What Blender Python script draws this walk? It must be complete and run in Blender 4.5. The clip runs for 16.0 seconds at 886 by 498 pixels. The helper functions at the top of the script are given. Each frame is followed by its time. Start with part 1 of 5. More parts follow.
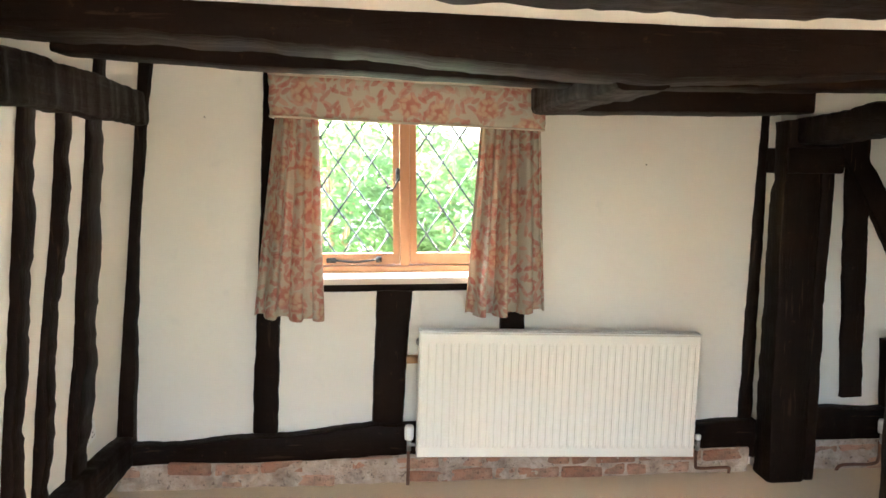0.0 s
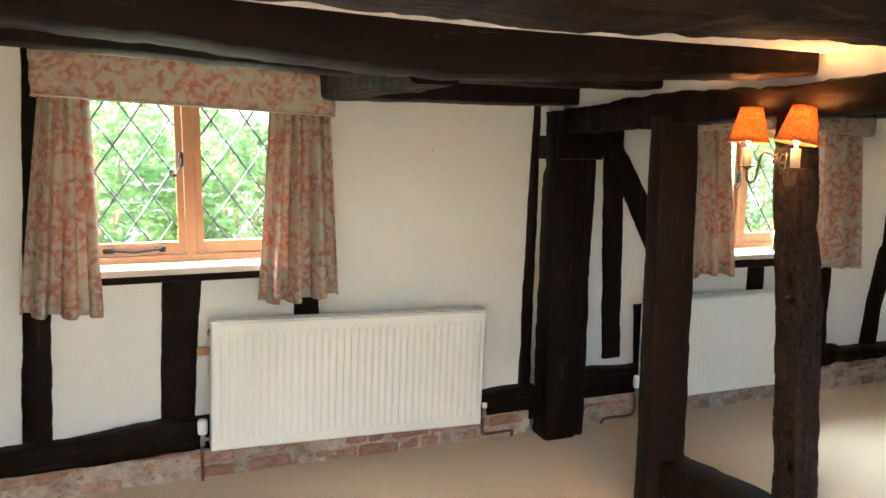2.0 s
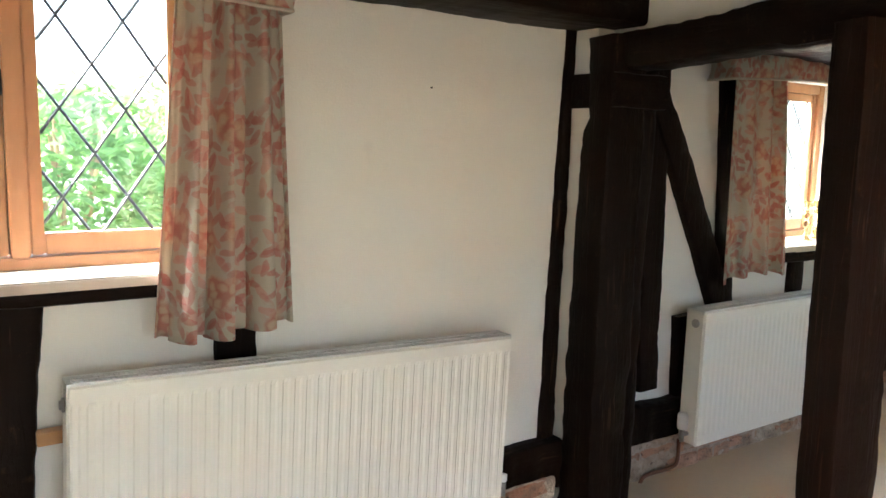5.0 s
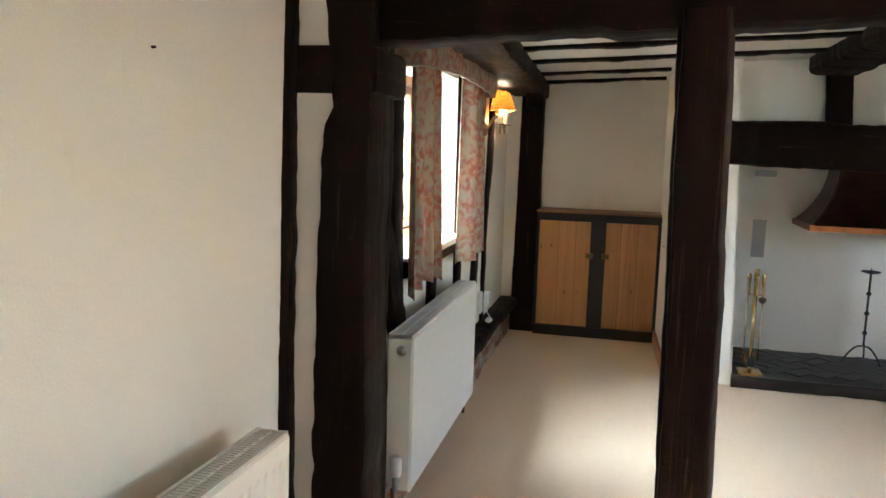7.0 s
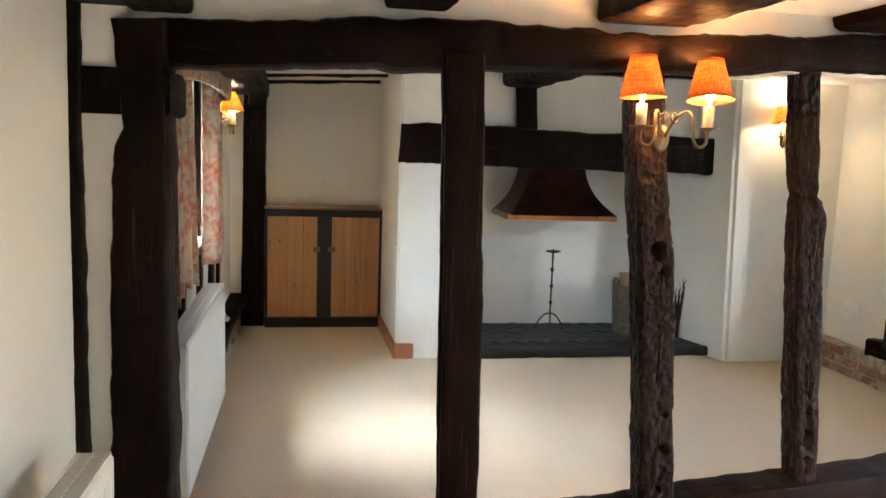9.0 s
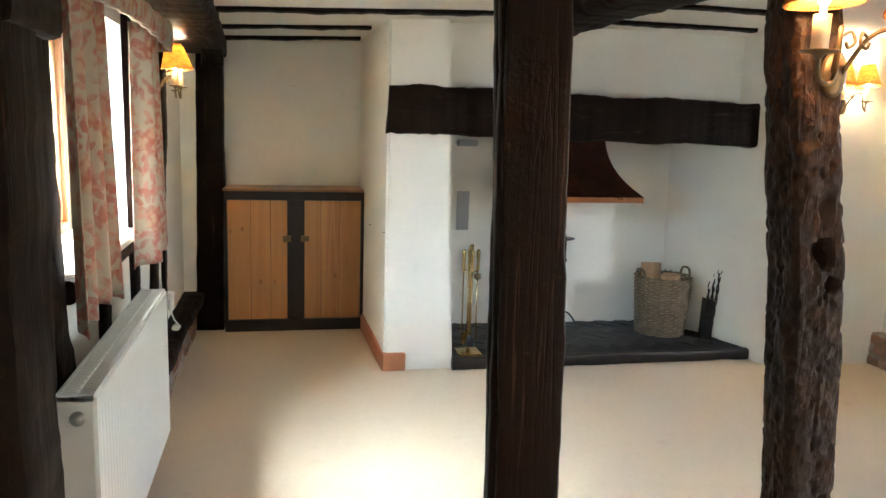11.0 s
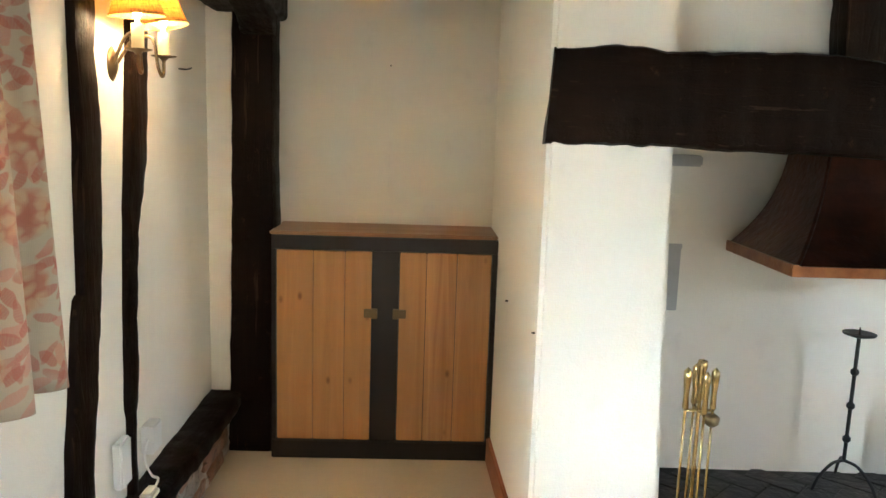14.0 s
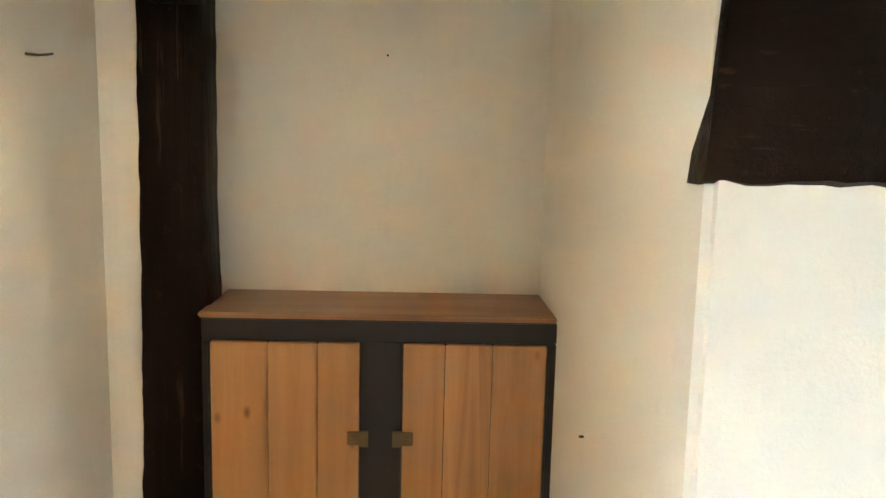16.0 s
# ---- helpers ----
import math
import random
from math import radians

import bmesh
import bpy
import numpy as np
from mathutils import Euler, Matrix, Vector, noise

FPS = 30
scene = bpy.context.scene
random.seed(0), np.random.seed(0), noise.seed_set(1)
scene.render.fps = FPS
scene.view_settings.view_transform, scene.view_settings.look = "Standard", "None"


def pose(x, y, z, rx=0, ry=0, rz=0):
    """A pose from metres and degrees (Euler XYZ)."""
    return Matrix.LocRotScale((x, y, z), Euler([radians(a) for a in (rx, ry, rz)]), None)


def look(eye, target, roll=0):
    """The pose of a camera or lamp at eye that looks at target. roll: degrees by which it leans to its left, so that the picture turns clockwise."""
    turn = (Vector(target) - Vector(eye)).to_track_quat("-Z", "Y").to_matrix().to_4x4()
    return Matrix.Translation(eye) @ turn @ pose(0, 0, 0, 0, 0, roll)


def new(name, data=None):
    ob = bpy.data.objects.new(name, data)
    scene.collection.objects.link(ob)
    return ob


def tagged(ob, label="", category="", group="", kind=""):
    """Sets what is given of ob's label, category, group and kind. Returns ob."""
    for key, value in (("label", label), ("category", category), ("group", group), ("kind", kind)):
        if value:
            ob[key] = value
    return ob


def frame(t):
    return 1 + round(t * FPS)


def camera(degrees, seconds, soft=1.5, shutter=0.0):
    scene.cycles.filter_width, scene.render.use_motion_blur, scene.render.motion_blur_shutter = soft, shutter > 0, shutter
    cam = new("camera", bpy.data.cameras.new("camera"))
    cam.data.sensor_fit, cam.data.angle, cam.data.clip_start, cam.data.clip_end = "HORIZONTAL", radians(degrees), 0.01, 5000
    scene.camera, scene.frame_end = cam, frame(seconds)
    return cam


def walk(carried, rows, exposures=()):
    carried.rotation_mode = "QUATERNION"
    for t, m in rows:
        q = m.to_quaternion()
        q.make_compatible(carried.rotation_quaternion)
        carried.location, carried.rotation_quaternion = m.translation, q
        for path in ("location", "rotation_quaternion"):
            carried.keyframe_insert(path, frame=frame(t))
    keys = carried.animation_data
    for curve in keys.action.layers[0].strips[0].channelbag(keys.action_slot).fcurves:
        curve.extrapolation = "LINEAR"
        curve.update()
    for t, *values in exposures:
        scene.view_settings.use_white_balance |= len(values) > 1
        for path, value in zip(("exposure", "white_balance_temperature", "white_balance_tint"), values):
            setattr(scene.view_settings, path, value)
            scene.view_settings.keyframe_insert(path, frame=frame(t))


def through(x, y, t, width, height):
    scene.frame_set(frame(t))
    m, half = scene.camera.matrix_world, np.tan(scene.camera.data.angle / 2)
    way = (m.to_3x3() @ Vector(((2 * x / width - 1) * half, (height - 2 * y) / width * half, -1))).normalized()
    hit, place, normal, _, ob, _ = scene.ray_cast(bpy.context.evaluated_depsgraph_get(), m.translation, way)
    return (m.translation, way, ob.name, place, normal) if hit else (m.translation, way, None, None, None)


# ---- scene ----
cam = camera(60.3, 16.0)
PATH = [
    (0, (-0.156, -3.724, 1.613), (0.001, -1.745, 1.372), 0.0),
    (0.5, (-0.185, -3.766, 1.59), (0.111, -1.804, 1.341), -0.1),
    (1, (-0.158, -3.809, 1.604), (0.334, -1.889, 1.339), 0.1),
    (1.5, (-0.176, -3.789, 1.644), (0.478, -1.921, 1.361), 0.5),
    (2, (-0.216, -3.744, 1.654), (0.492, -1.897, 1.357), 0.7),
    (2.5, (-0.251, -3.682, 1.609), (0.464, -1.838, 1.314), 0.7),
    (3, (-0.277, -3.478, 1.556), (0.456, -1.64, 1.264), 0.8),
    (5.5, (-0.227, -1.759, 1.392), (1.106, -0.295, 1.113), 1.6),
    (6, (-0.239, -1.388, 1.422), (1.35, -0.206, 1.142), 1.6),
    (6.5, (-0.153, -1.138, 1.409), (1.636, -0.29, 1.126), 1.9),
    (7, (-0.155, -0.882, 1.404), (1.775, -0.43, 1.135), 1.7),
    (7.5, (-0.314, -0.747, 1.434), (1.663, -0.604, 1.166), 1.9),
    (8, (-0.429, -0.707, 1.458), (1.553, -0.71, 1.189), 1.8),
    (8.5, (-0.447, -0.671, 1.484), (1.527, -0.84, 1.211), 2.0),
    (9, (-0.402, -0.622, 1.491), (1.549, -0.961, 1.211), 2.0),
    (11.5, (0.873, -0.629, 1.395), (2.802, -1.044, 1.067), 1.8),
    (12, (1.254, -0.678, 1.387), (3.195, -1.032, 1.062), 1.9),
    (12.5, (1.6, -0.672, 1.337), (3.559, -0.916, 1.012), 1.7),
    (13, (1.948, -0.721, 1.295), (3.916, -0.857, 0.969), 1.3),
    (13.5, (2.274, -0.815, 1.325), (4.246, -0.909, 1.004), 1.5),
    (14, (2.561, -0.838, 1.381), (4.534, -0.908, 1.06), 1.9),
    (14.5, (2.856, -0.789, 1.405), (4.83, -0.824, 1.082), 1.7),
    (15, (3.142, -0.841, 1.44), (5.117, -0.833, 1.125), 1.6),
    (15.5, (3.436, -0.824, 1.418), (5.41, -0.737, 1.106), 1.5),
    (16, (3.673, -0.816, 1.387), (5.652, -0.872, 1.107), 1.4),
]
EXPOSURE = [(0.0, 4.0, 5950, 8), (3.0, 3.74, 5950, 8), (6.0, 3.76, 5800, 8), (7.0, 3.98, 5800, 8), (9.0, 4.18, 5800, 8), (12.0, 4.55, 5850, 6), (14.5, 4.86, 6050, 6), (16.0, 4.93, 6150, 6)]
walk(cam, [(t, look(eye, target, roll)) for t, eye, target, roll in PATH], EXPOSURE)

# ---- light ----
world = bpy.data.worlds.new("sky")
scene.world = world
world.use_nodes = True
wn = world.node_tree
sky = wn.nodes.new("ShaderNodeTexSky")
sky.sky_type = "NISHITA"
sky.sun_disc = False
sky.sun_elevation = radians(35)
sky.sun_rotation = radians(-66)
sky.air_density, sky.dust_density, sky.ozone_density = 1.0, 2.5, 1.0
wn.links.new(sky.outputs[0], wn.nodes["Background"].inputs[0])
wn.nodes["Background"].inputs[1].default_value = 0.15

sun_data = bpy.data.lights.new("sun", "SUN")
sun_data.energy, sun_data.angle, sun_data.color = 2.8, radians(3.0), (1.0, 0.95, 0.86)
sun = new("sun", sun_data)
sun.matrix_world = look((-9.0, 4.0, 7.0), (0, 0, 0))


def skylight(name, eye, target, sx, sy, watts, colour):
    """An added area lamp outside an opening, standing in for the open sky's light."""
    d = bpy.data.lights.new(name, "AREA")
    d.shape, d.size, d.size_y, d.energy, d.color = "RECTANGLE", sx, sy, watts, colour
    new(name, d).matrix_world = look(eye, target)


DAY = (0.93, 0.97, 1.0)
COOL = (0.85, 0.95, 1.0)
skylight("sky_over_window_1", (-0.08, 0.95, 2.6), (-0.08, -1.6, 0.5), 1.6, 1.0, 45, DAY)
skylight("sky_over_window_2", (3.2, 1.05, 2.55), (3.5, -1.9, 0.5), 1.8, 1.1, 60, COOL)
skylight("west_sky_at_window_2", (1.95, 1.85, 2.05), (4.75, -1.9, 0.8), 0.8, 1.0, 9, (0.70, 0.86, 1.0))
# added fill from the south, where no window is seen
skylight("south_fill_1", (0.15, -5.95, 2.45), (0.15, -2.5, 0.4), 2.2, 0.9, 80, (1.0, 0.97, 0.93))
skylight("south_fill_2", (2.85, -5.2, 2.45), (2.85, -2.0, 0.4), 1.6, 0.9, 2.5, COOL)

# ---- materials ----


def shader(name):
    m = bpy.data.materials.new(name)
    m.use_nodes = True
    return m, m.node_tree, m.node_tree.nodes["Principled BSDF"]


def node(tree, kind, **values):
    n = tree.nodes.new(kind)
    for k, v in values.items():
        n.inputs[k].default_value = v
    return n


def coords(tree, scale=(1, 1, 1)):
    c = tree.nodes.new("ShaderNodeTexCoord")
    mp = tree.nodes.new("ShaderNodeMapping")
    mp.inputs["Scale"].default_value = scale
    tree.links.new(c.outputs["Object"], mp.inputs["Vector"])
    return mp.outputs["Vector"]


def noise_tex(tree, vec, scale, detail=4.0, rough=0.55, distort=0.0):
    n = node(tree, "ShaderNodeTexNoise", Scale=scale, Detail=detail, Roughness=rough, Distortion=distort)
    tree.links.new(vec, n.inputs["Vector"])
    return n.outputs["Fac"]


def ramp(tree, fac, stops):
    r = tree.nodes.new("ShaderNodeValToRGB")
    while len(r.color_ramp.elements) < len(stops):
        r.color_ramp.elements.new(0.5)
    for e, (p, c) in zip(r.color_ramp.elements, stops):
        e.position = p
        e.color = (*c, 1) if len(c) == 3 else c
    tree.links.new(fac, r.inputs["Fac"])
    return r.outputs["Color"]


def mixed(tree, fac, a, b, blend="MIX"):
    m = tree.nodes.new("ShaderNodeMix")
    m.data_type, m.blend_type = "RGBA", blend
    for socket, v in ((m.inputs[0], fac), (m.inputs[6], a), (m.inputs[7], b)):
        if isinstance(v, (int, float)):
            socket.default_value = v
        elif isinstance(v, tuple):
            socket.default_value = (*v, 1)
        else:
            tree.links.new(v, socket)
    return m.outputs[2]


def bumped(tree, bsdf, height, strength, distance=0.01):
    b = node(tree, "ShaderNodeBump", Strength=strength, Distance=distance)
    tree.links.new(height, b.inputs["Height"])
    tree.links.new(b.outputs["Normal"], bsdf.inputs["Normal"])


def surface(name, a, b, rough=0.6, metal=0.0, scale=3.0, fine=60.0, bump=0.15, dist=0.004, stretch=(1, 1, 1), rvar=0.12, random_tone=0.0, spec=0.5, specks=None):
    """Two tones mixed by coarse and fine grain, a varied gloss and a fine relief."""
    m, t, p = shader(name)
    v = coords(t, stretch)
    coarse, small = noise_tex(t, v, scale, 5), noise_tex(t, v, fine, 4)
    col = mixed(t, ramp(t, coarse, [(0.3, (0, 0, 0)), (0.7, (1, 1, 1))]), a, b)
    col = mixed(t, 0.35, col, mixed(t, small, a, b))
    if random_tone:
        info = t.nodes.new("ShaderNodeObjectInfo")
        col = mixed(t, random_tone, col, mixed(t, info.outputs["Random"], tuple(x * 0.45 for x in a), tuple(min(1, x * 1.5) for x in b)))
    if specks:
        col = mixed(t, ramp(t, noise_tex(t, v, 42, 5, 0.7), [(0.56, (0, 0, 0)), (0.66, (0.8, 0.8, 0.8))]), col, specks)
        col = mixed(t, ramp(t, noise_tex(t, v, 7, 4, 0.6), [(0.5, (0, 0, 0)), (0.68, (0.6, 0.6, 0.6))]), col, specks)
    t.links.new(col, p.inputs["Base Color"])
    r = node(t, "ShaderNodeMapRange")
    r.inputs["To Min"].default_value, r.inputs["To Max"].default_value = max(0.03, rough - rvar), min(1, rough + rvar)
    t.links.new(coarse, r.inputs["Value"])
    t.links.new(r.outputs[0], p.inputs["Roughness"])
    p.inputs["Metallic"].default_value = metal
    p.inputs["Specular IOR Level"].default_value = spec
    bumped(t, p, small, bump, dist)
    return m


def timber_material(name, stretch, gnarl=0.0, warm=(1.0, 0.82, 0.68), sheen=0.07):
    """Black-stained old oak: long grain, drying cracks, worn brown patches; gnarl adds pits."""
    m, t, p = shader(name)
    v = coords(t, stretch)
    w = coords(t)
    grain, fine, big = noise_tex(t, v, 0.7, 8, 0.6, 1.4), noise_tex(t, v, 2.6, 6, 0.7, 0.5), noise_tex(t, w, 4.0, 4)
    crack = ramp(t, noise_tex(t, v, 0.55, 3, 0.5, 1.2), [(0.47, (1, 1, 1)), (0.5, (0, 0, 0)), (0.53, (1, 1, 1))])
    col = mixed(t, grain, (0.0022, 0.0015, 0.0012), (0.015, 0.0084, 0.0053))
    col = mixed(t, ramp(t, big, [(0.48, (0, 0, 0)), (0.8, (1, 1, 1))]), col, (0.013, 0.0075, 0.005))
    col = mixed(t, ramp(t, noise_tex(t, w, 23, 5, 0.7), [(0.62, (0, 0, 0)), (0.72, (0.8, 0.8, 0.8))]), col, (0.036, 0.022, 0.013))
    if gnarl:
        col = mixed(t, ramp(t, noise_tex(t, w, 11, 6, 0.7), [(0.46, (0, 0, 0)), (0.66, (0.8, 0.8, 0.8))]), col, (0.022, 0.0125, 0.0075))
    scratch = ramp(t, noise_tex(t, v, 1.9, 3, 0.5, 0.3), [(0.64, (0, 0, 0)), (0.70, (0.7, 0.7, 0.7))])
    col = mixed(t, scratch, col, (0.040, 0.027, 0.019))
    col = mixed(t, 1.0, col, warm, "MULTIPLY")
    t.links.new(col, p.inputs["Base Color"])
    p.inputs["Specular IOR Level"].default_value = sheen
    t.links.new(ramp(t, grain, [(0.25, (0.36,) * 3), (0.8, (0.66,) * 3)]), p.inputs["Roughness"])
    h = mixed(t, 0.45, grain, fine)
    h = mixed(t, 0.18, h, crack)
    h = mixed(t, 0.55, h, noise_tex(t, w, 19, 6, 0.65))
    if gnarl:
        pit = node(t, "ShaderNodeTexVoronoi", Scale=38.0)
        t.links.new(w, pit.inputs["Vector"])
        h = mixed(t, gnarl, h, mixed(t, 0.5, pit.outputs["Distance"], noise_tex(t, w, 16, 5, 0.65)))
    bumped(t, p, h, 0.6 + 0.3 * gnarl, 0.013 + 0.04 * gnarl)
    return m


TIMBER = {
    "x": timber_material("dark_oak_x", (1.6, 26, 26)),
    "y": timber_material("dark_oak_y", (26, 1.6, 26)),
    "z": timber_material("dark_oak_z", (26, 26, 1.6)),
    "brown": timber_material("brown_oak", (30, 30, 1.2), 0.0, (1.35, 1.0, 0.85), 0.08),
    "gnarled": timber_material("gnarled_oak", (24, 24, 2.0), 0.55, (1.5, 1.25, 1.15), 0.12),
}


def plaster_material():
    m, t, p = shader("white_plaster")
    v = coords(t)
    big, mid, small = noise_tex(t, v, 1.3, 4), noise_tex(t, v, 9, 5), noise_tex(t, v, 140, 3)
    col = mixed(t, big, (0.80, 0.77, 0.70), (0.74, 0.71, 0.64))
    col = mixed(t, ramp(t, mid, [(0.62, (0, 0, 0)), (0.85, (1, 1, 1))]), col, (0.69, 0.665, 0.61))
    t.links.new(col, p.inputs["Base Color"])
    p.inputs["Roughness"].default_value = 0.72
    p.inputs["Specular IOR Level"].default_value = 0.25
    h = mixed(t, 0.25, noise_tex(t, v, 5, 3), small)
    bumped(t, p, h, 0.22, 0.02)
    return m


PLASTER = plaster_material()


def carpet_material():
    m, t, p = shader("beige_carpet")
    v = coords(t)
    tuft = node(t, "ShaderNodeTexVoronoi", Scale=260.0)
    t.links.new(v, tuft.inputs["Vector"])
    big, mid = noise_tex(t, v, 1.6, 3), noise_tex(t, v, 28, 5)
    col = mixed(t, big, (0.70, 0.565, 0.395), (0.64, 0.505, 0.345))
    col = mixed(t, mixed(t, 0.5, mid, tuft.outputs["Distance"]), col, (0.55, 0.43, 0.30))
    stain = ramp(t, noise_tex(t, v, 3.2, 2), [(0.70, (0, 0, 0)), (0.78, (0.35, 0.35, 0.35))])
    col = mixed(t, stain, col, (0.38, 0.28, 0.19))
    t.links.new(col, p.inputs["Base Color"])
    p.inputs["Roughness"].default_value = 0.95
    p.inputs["Specular IOR Level"].default_value = 0.1
    p.inputs["Sheen Weight"].default_value = 0.15
    bumped(t, p, tuft.outputs["Distance"], 0.5, 0.004)
    return m


CARPET = carpet_material()


def fabric_material():
    """Grey-cream cotton printed with salmon roses and sprigs of leaves; some light shines through."""
    m, t, p = shader("rose_print_cotton")
    v = coords(t)
    cloth_uv = t.nodes.new("ShaderNodeTexCoord")
    flat = t.nodes.new("ShaderNodeMapping")
    t.links.new(cloth_uv.outputs["UV"], flat.inputs["Vector"])
    warp = node(t, "ShaderNodeTexNoise", Scale=24.0, Detail=2.0)
    t.links.new(flat.outputs[0], warp.inputs["Vector"])

    def moved(amount, offset):
        n = t.nodes.new("ShaderNodeVectorMath")
        n.operation = "MULTIPLY_ADD"
        t.links.new(warp.outputs["Color"], n.inputs[0])
        n.inputs[1].default_value = (amount, amount, 0.0)
        add = t.nodes.new("ShaderNodeVectorMath")
        add.operation = "ADD"
        t.links.new(flat.outputs[0], add.inputs[0])
        add.inputs[1].default_value = offset
        t.links.new(add.outputs[0], n.inputs[2])
        return n.outputs[0]

    def motif(vec, scale, long, wide, random_turn=True):
        """Distance inside a pointed leaf that lies at a chance angle in each cell; 1 at its edge. Also its side-to-side place."""
        cell = node(t, "ShaderNodeTexVoronoi", Scale=scale, Randomness=0.85)
        cell.voronoi_dimensions = "2D"
        t.links.new(vec, cell.inputs["Vector"])
        own = t.nodes.new("ShaderNodeVectorMath")
        own.operation = "SUBTRACT"
        t.links.new(vec, own.inputs[0])
        t.links.new(cell.outputs["Position"], own.inputs[1])
        turn_node = t.nodes.new("ShaderNodeVectorRotate")
        turn_node.rotation_type = "Z_AXIS"
        t.links.new(own.outputs[0], turn_node.inputs["Vector"])
        if random_turn:
            split = t.nodes.new("ShaderNodeSeparateColor")
            t.links.new(cell.outputs["Color"], split.inputs[0])
            angle = t.nodes.new("ShaderNodeMath")
            angle.operation = "MULTIPLY"
            t.links.new(split.outputs[0], angle.inputs[0])
            angle.inputs[1].default_value = 6.283
            t.links.new(angle.outputs[0], turn_node.inputs["Angle"])
        size = t.nodes.new("ShaderNodeVectorMath")
        size.operation = "MULTIPLY"
        t.links.new(turn_node.outputs[0], size.inputs[0])
        size.inputs[1].default_value = (1 / long, 1 / wide, 0.0)
        length = t.nodes.new("ShaderNodeVectorMath")
        length.operation = "LENGTH"
        t.links.new(size.outputs[0], length.inputs[0])
        return length.outputs["Value"], size.outputs[0]

    def step(value, edge, soft=0.12):
        return ramp(t, value, [(max(0.0, edge - soft), (1, 1, 1)), (min(1.0, edge + 0.02), (0, 0, 0))])

    def layer(col, mask, ink, share=1.0):
        k = mixed(t, 1.0, mask, (share,) * 3, "MULTIPLY")
        return mixed(t, k, col, ink)

    cloth = mixed(t, noise_tex(t, v, 2.0, 2), (0.50, 0.455, 0.36), (0.43, 0.395, 0.315))
    clump = ramp(t, noise_tex(t, flat.outputs[0], 5.5, 2), [(0.40, (0, 0, 0)), (0.50, (1, 1, 1))])
    ink, pale, deep = (0.40, 0.135, 0.11), (0.50, 0.28, 0.22), (0.38, 0.10, 0.09)
    col = cloth
    for offset, scale, long, wide, tone, share, clumped in (((3.1, 7.7, 0), 15.0, 0.034, 0.0130, pale, 0.75, False), ((0.0, 0.0, 0), 17.0, 0.031, 0.0125, ink, 0.7, True), ((9.3, 2.2, 0), 19.0, 0.028, 0.0110, ink, 0.62, True)):
        d, local = motif(moved(0.020, offset), scale, long, wide)
        mask = step(d, 0.92)
        if clumped:
            mask = mixed(t, 1.0, mask, clump, "MULTIPLY")
        vein = node(t, "ShaderNodeTexWave", Scale=1.6, Distortion=1.0)
        vein.bands_direction = "X"
        t.links.new(local, vein.inputs["Vector"])
        mask = mixed(t, 1.0, mask, ramp(t, vein.outputs["Fac"], [(0.1, (0.86,) * 3), (0.5, (1, 1, 1))]), "MULTIPLY")
        col = layer(col, mask, tone, share)
    d, local = motif(moved(0.028, (5.0, 1.3, 0)), 4.6, 0.056, 0.062)
    bloom = step(d, 0.95, 0.25)
    petals = node(t, "ShaderNodeTexVoronoi", Scale=34.0, Randomness=1.0)
    petals.voronoi_dimensions = "2D"
    t.links.new(moved(0.035, (1.7, 4.1, 0)), petals.inputs["Vector"])
    shade_in = ramp(t, petals.outputs["Distance"], [(0.30, (0, 0, 0)), (0.62, (1, 1, 1))])
    col = layer(col, bloom, (0.53, 0.385, 0.26), 0.8)
    col = layer(col, mixed(t, 1.0, bloom, shade_in, "MULTIPLY"), deep, 0.62)
    heart = step(d, 0.40, 0.2)
    col = layer(col, mixed(t, 1.0, heart, ramp(t, petals.outputs["Distance"], [(0.15, (0, 0, 0)), (0.45, (1, 1, 1))]), "MULTIPLY"), (0.40, 0.13, 0.10), 0.5)
    thread = node(t, "ShaderNodeTexWave", Scale=160.0)
    t.links.new(v, thread.inputs["Vector"])
    t.links.new(col, p.inputs["Base Color"])
    p.inputs["Roughness"].default_value = 0.75
    p.inputs["Specular IOR Level"].default_value = 0.2
    bumped(t, p, thread.outputs["Fac"], 0.1, 0.001)
    tr = t.nodes.new("ShaderNodeBsdfTranslucent")
    t.links.new(mixed(t, 1.0, col, (1.0, 0.80, 0.68), "MULTIPLY"), tr.inputs["Color"])
    mx = node(t, "ShaderNodeMixShader", Fac=0.24)
    t.links.new(p.outputs[0], mx.inputs[1])
    t.links.new(tr.outputs[0], mx.inputs[2])
    t.links.new(mx.outputs[0], t.nodes["Material Output"].inputs["Surface"])
    return m


FABRIC = fabric_material()
PIPING = surface("cream_cord", (0.50, 0.42, 0.33), (0.44, 0.35, 0.27), 0.8, scale=30, fine=160, bump=0.2)


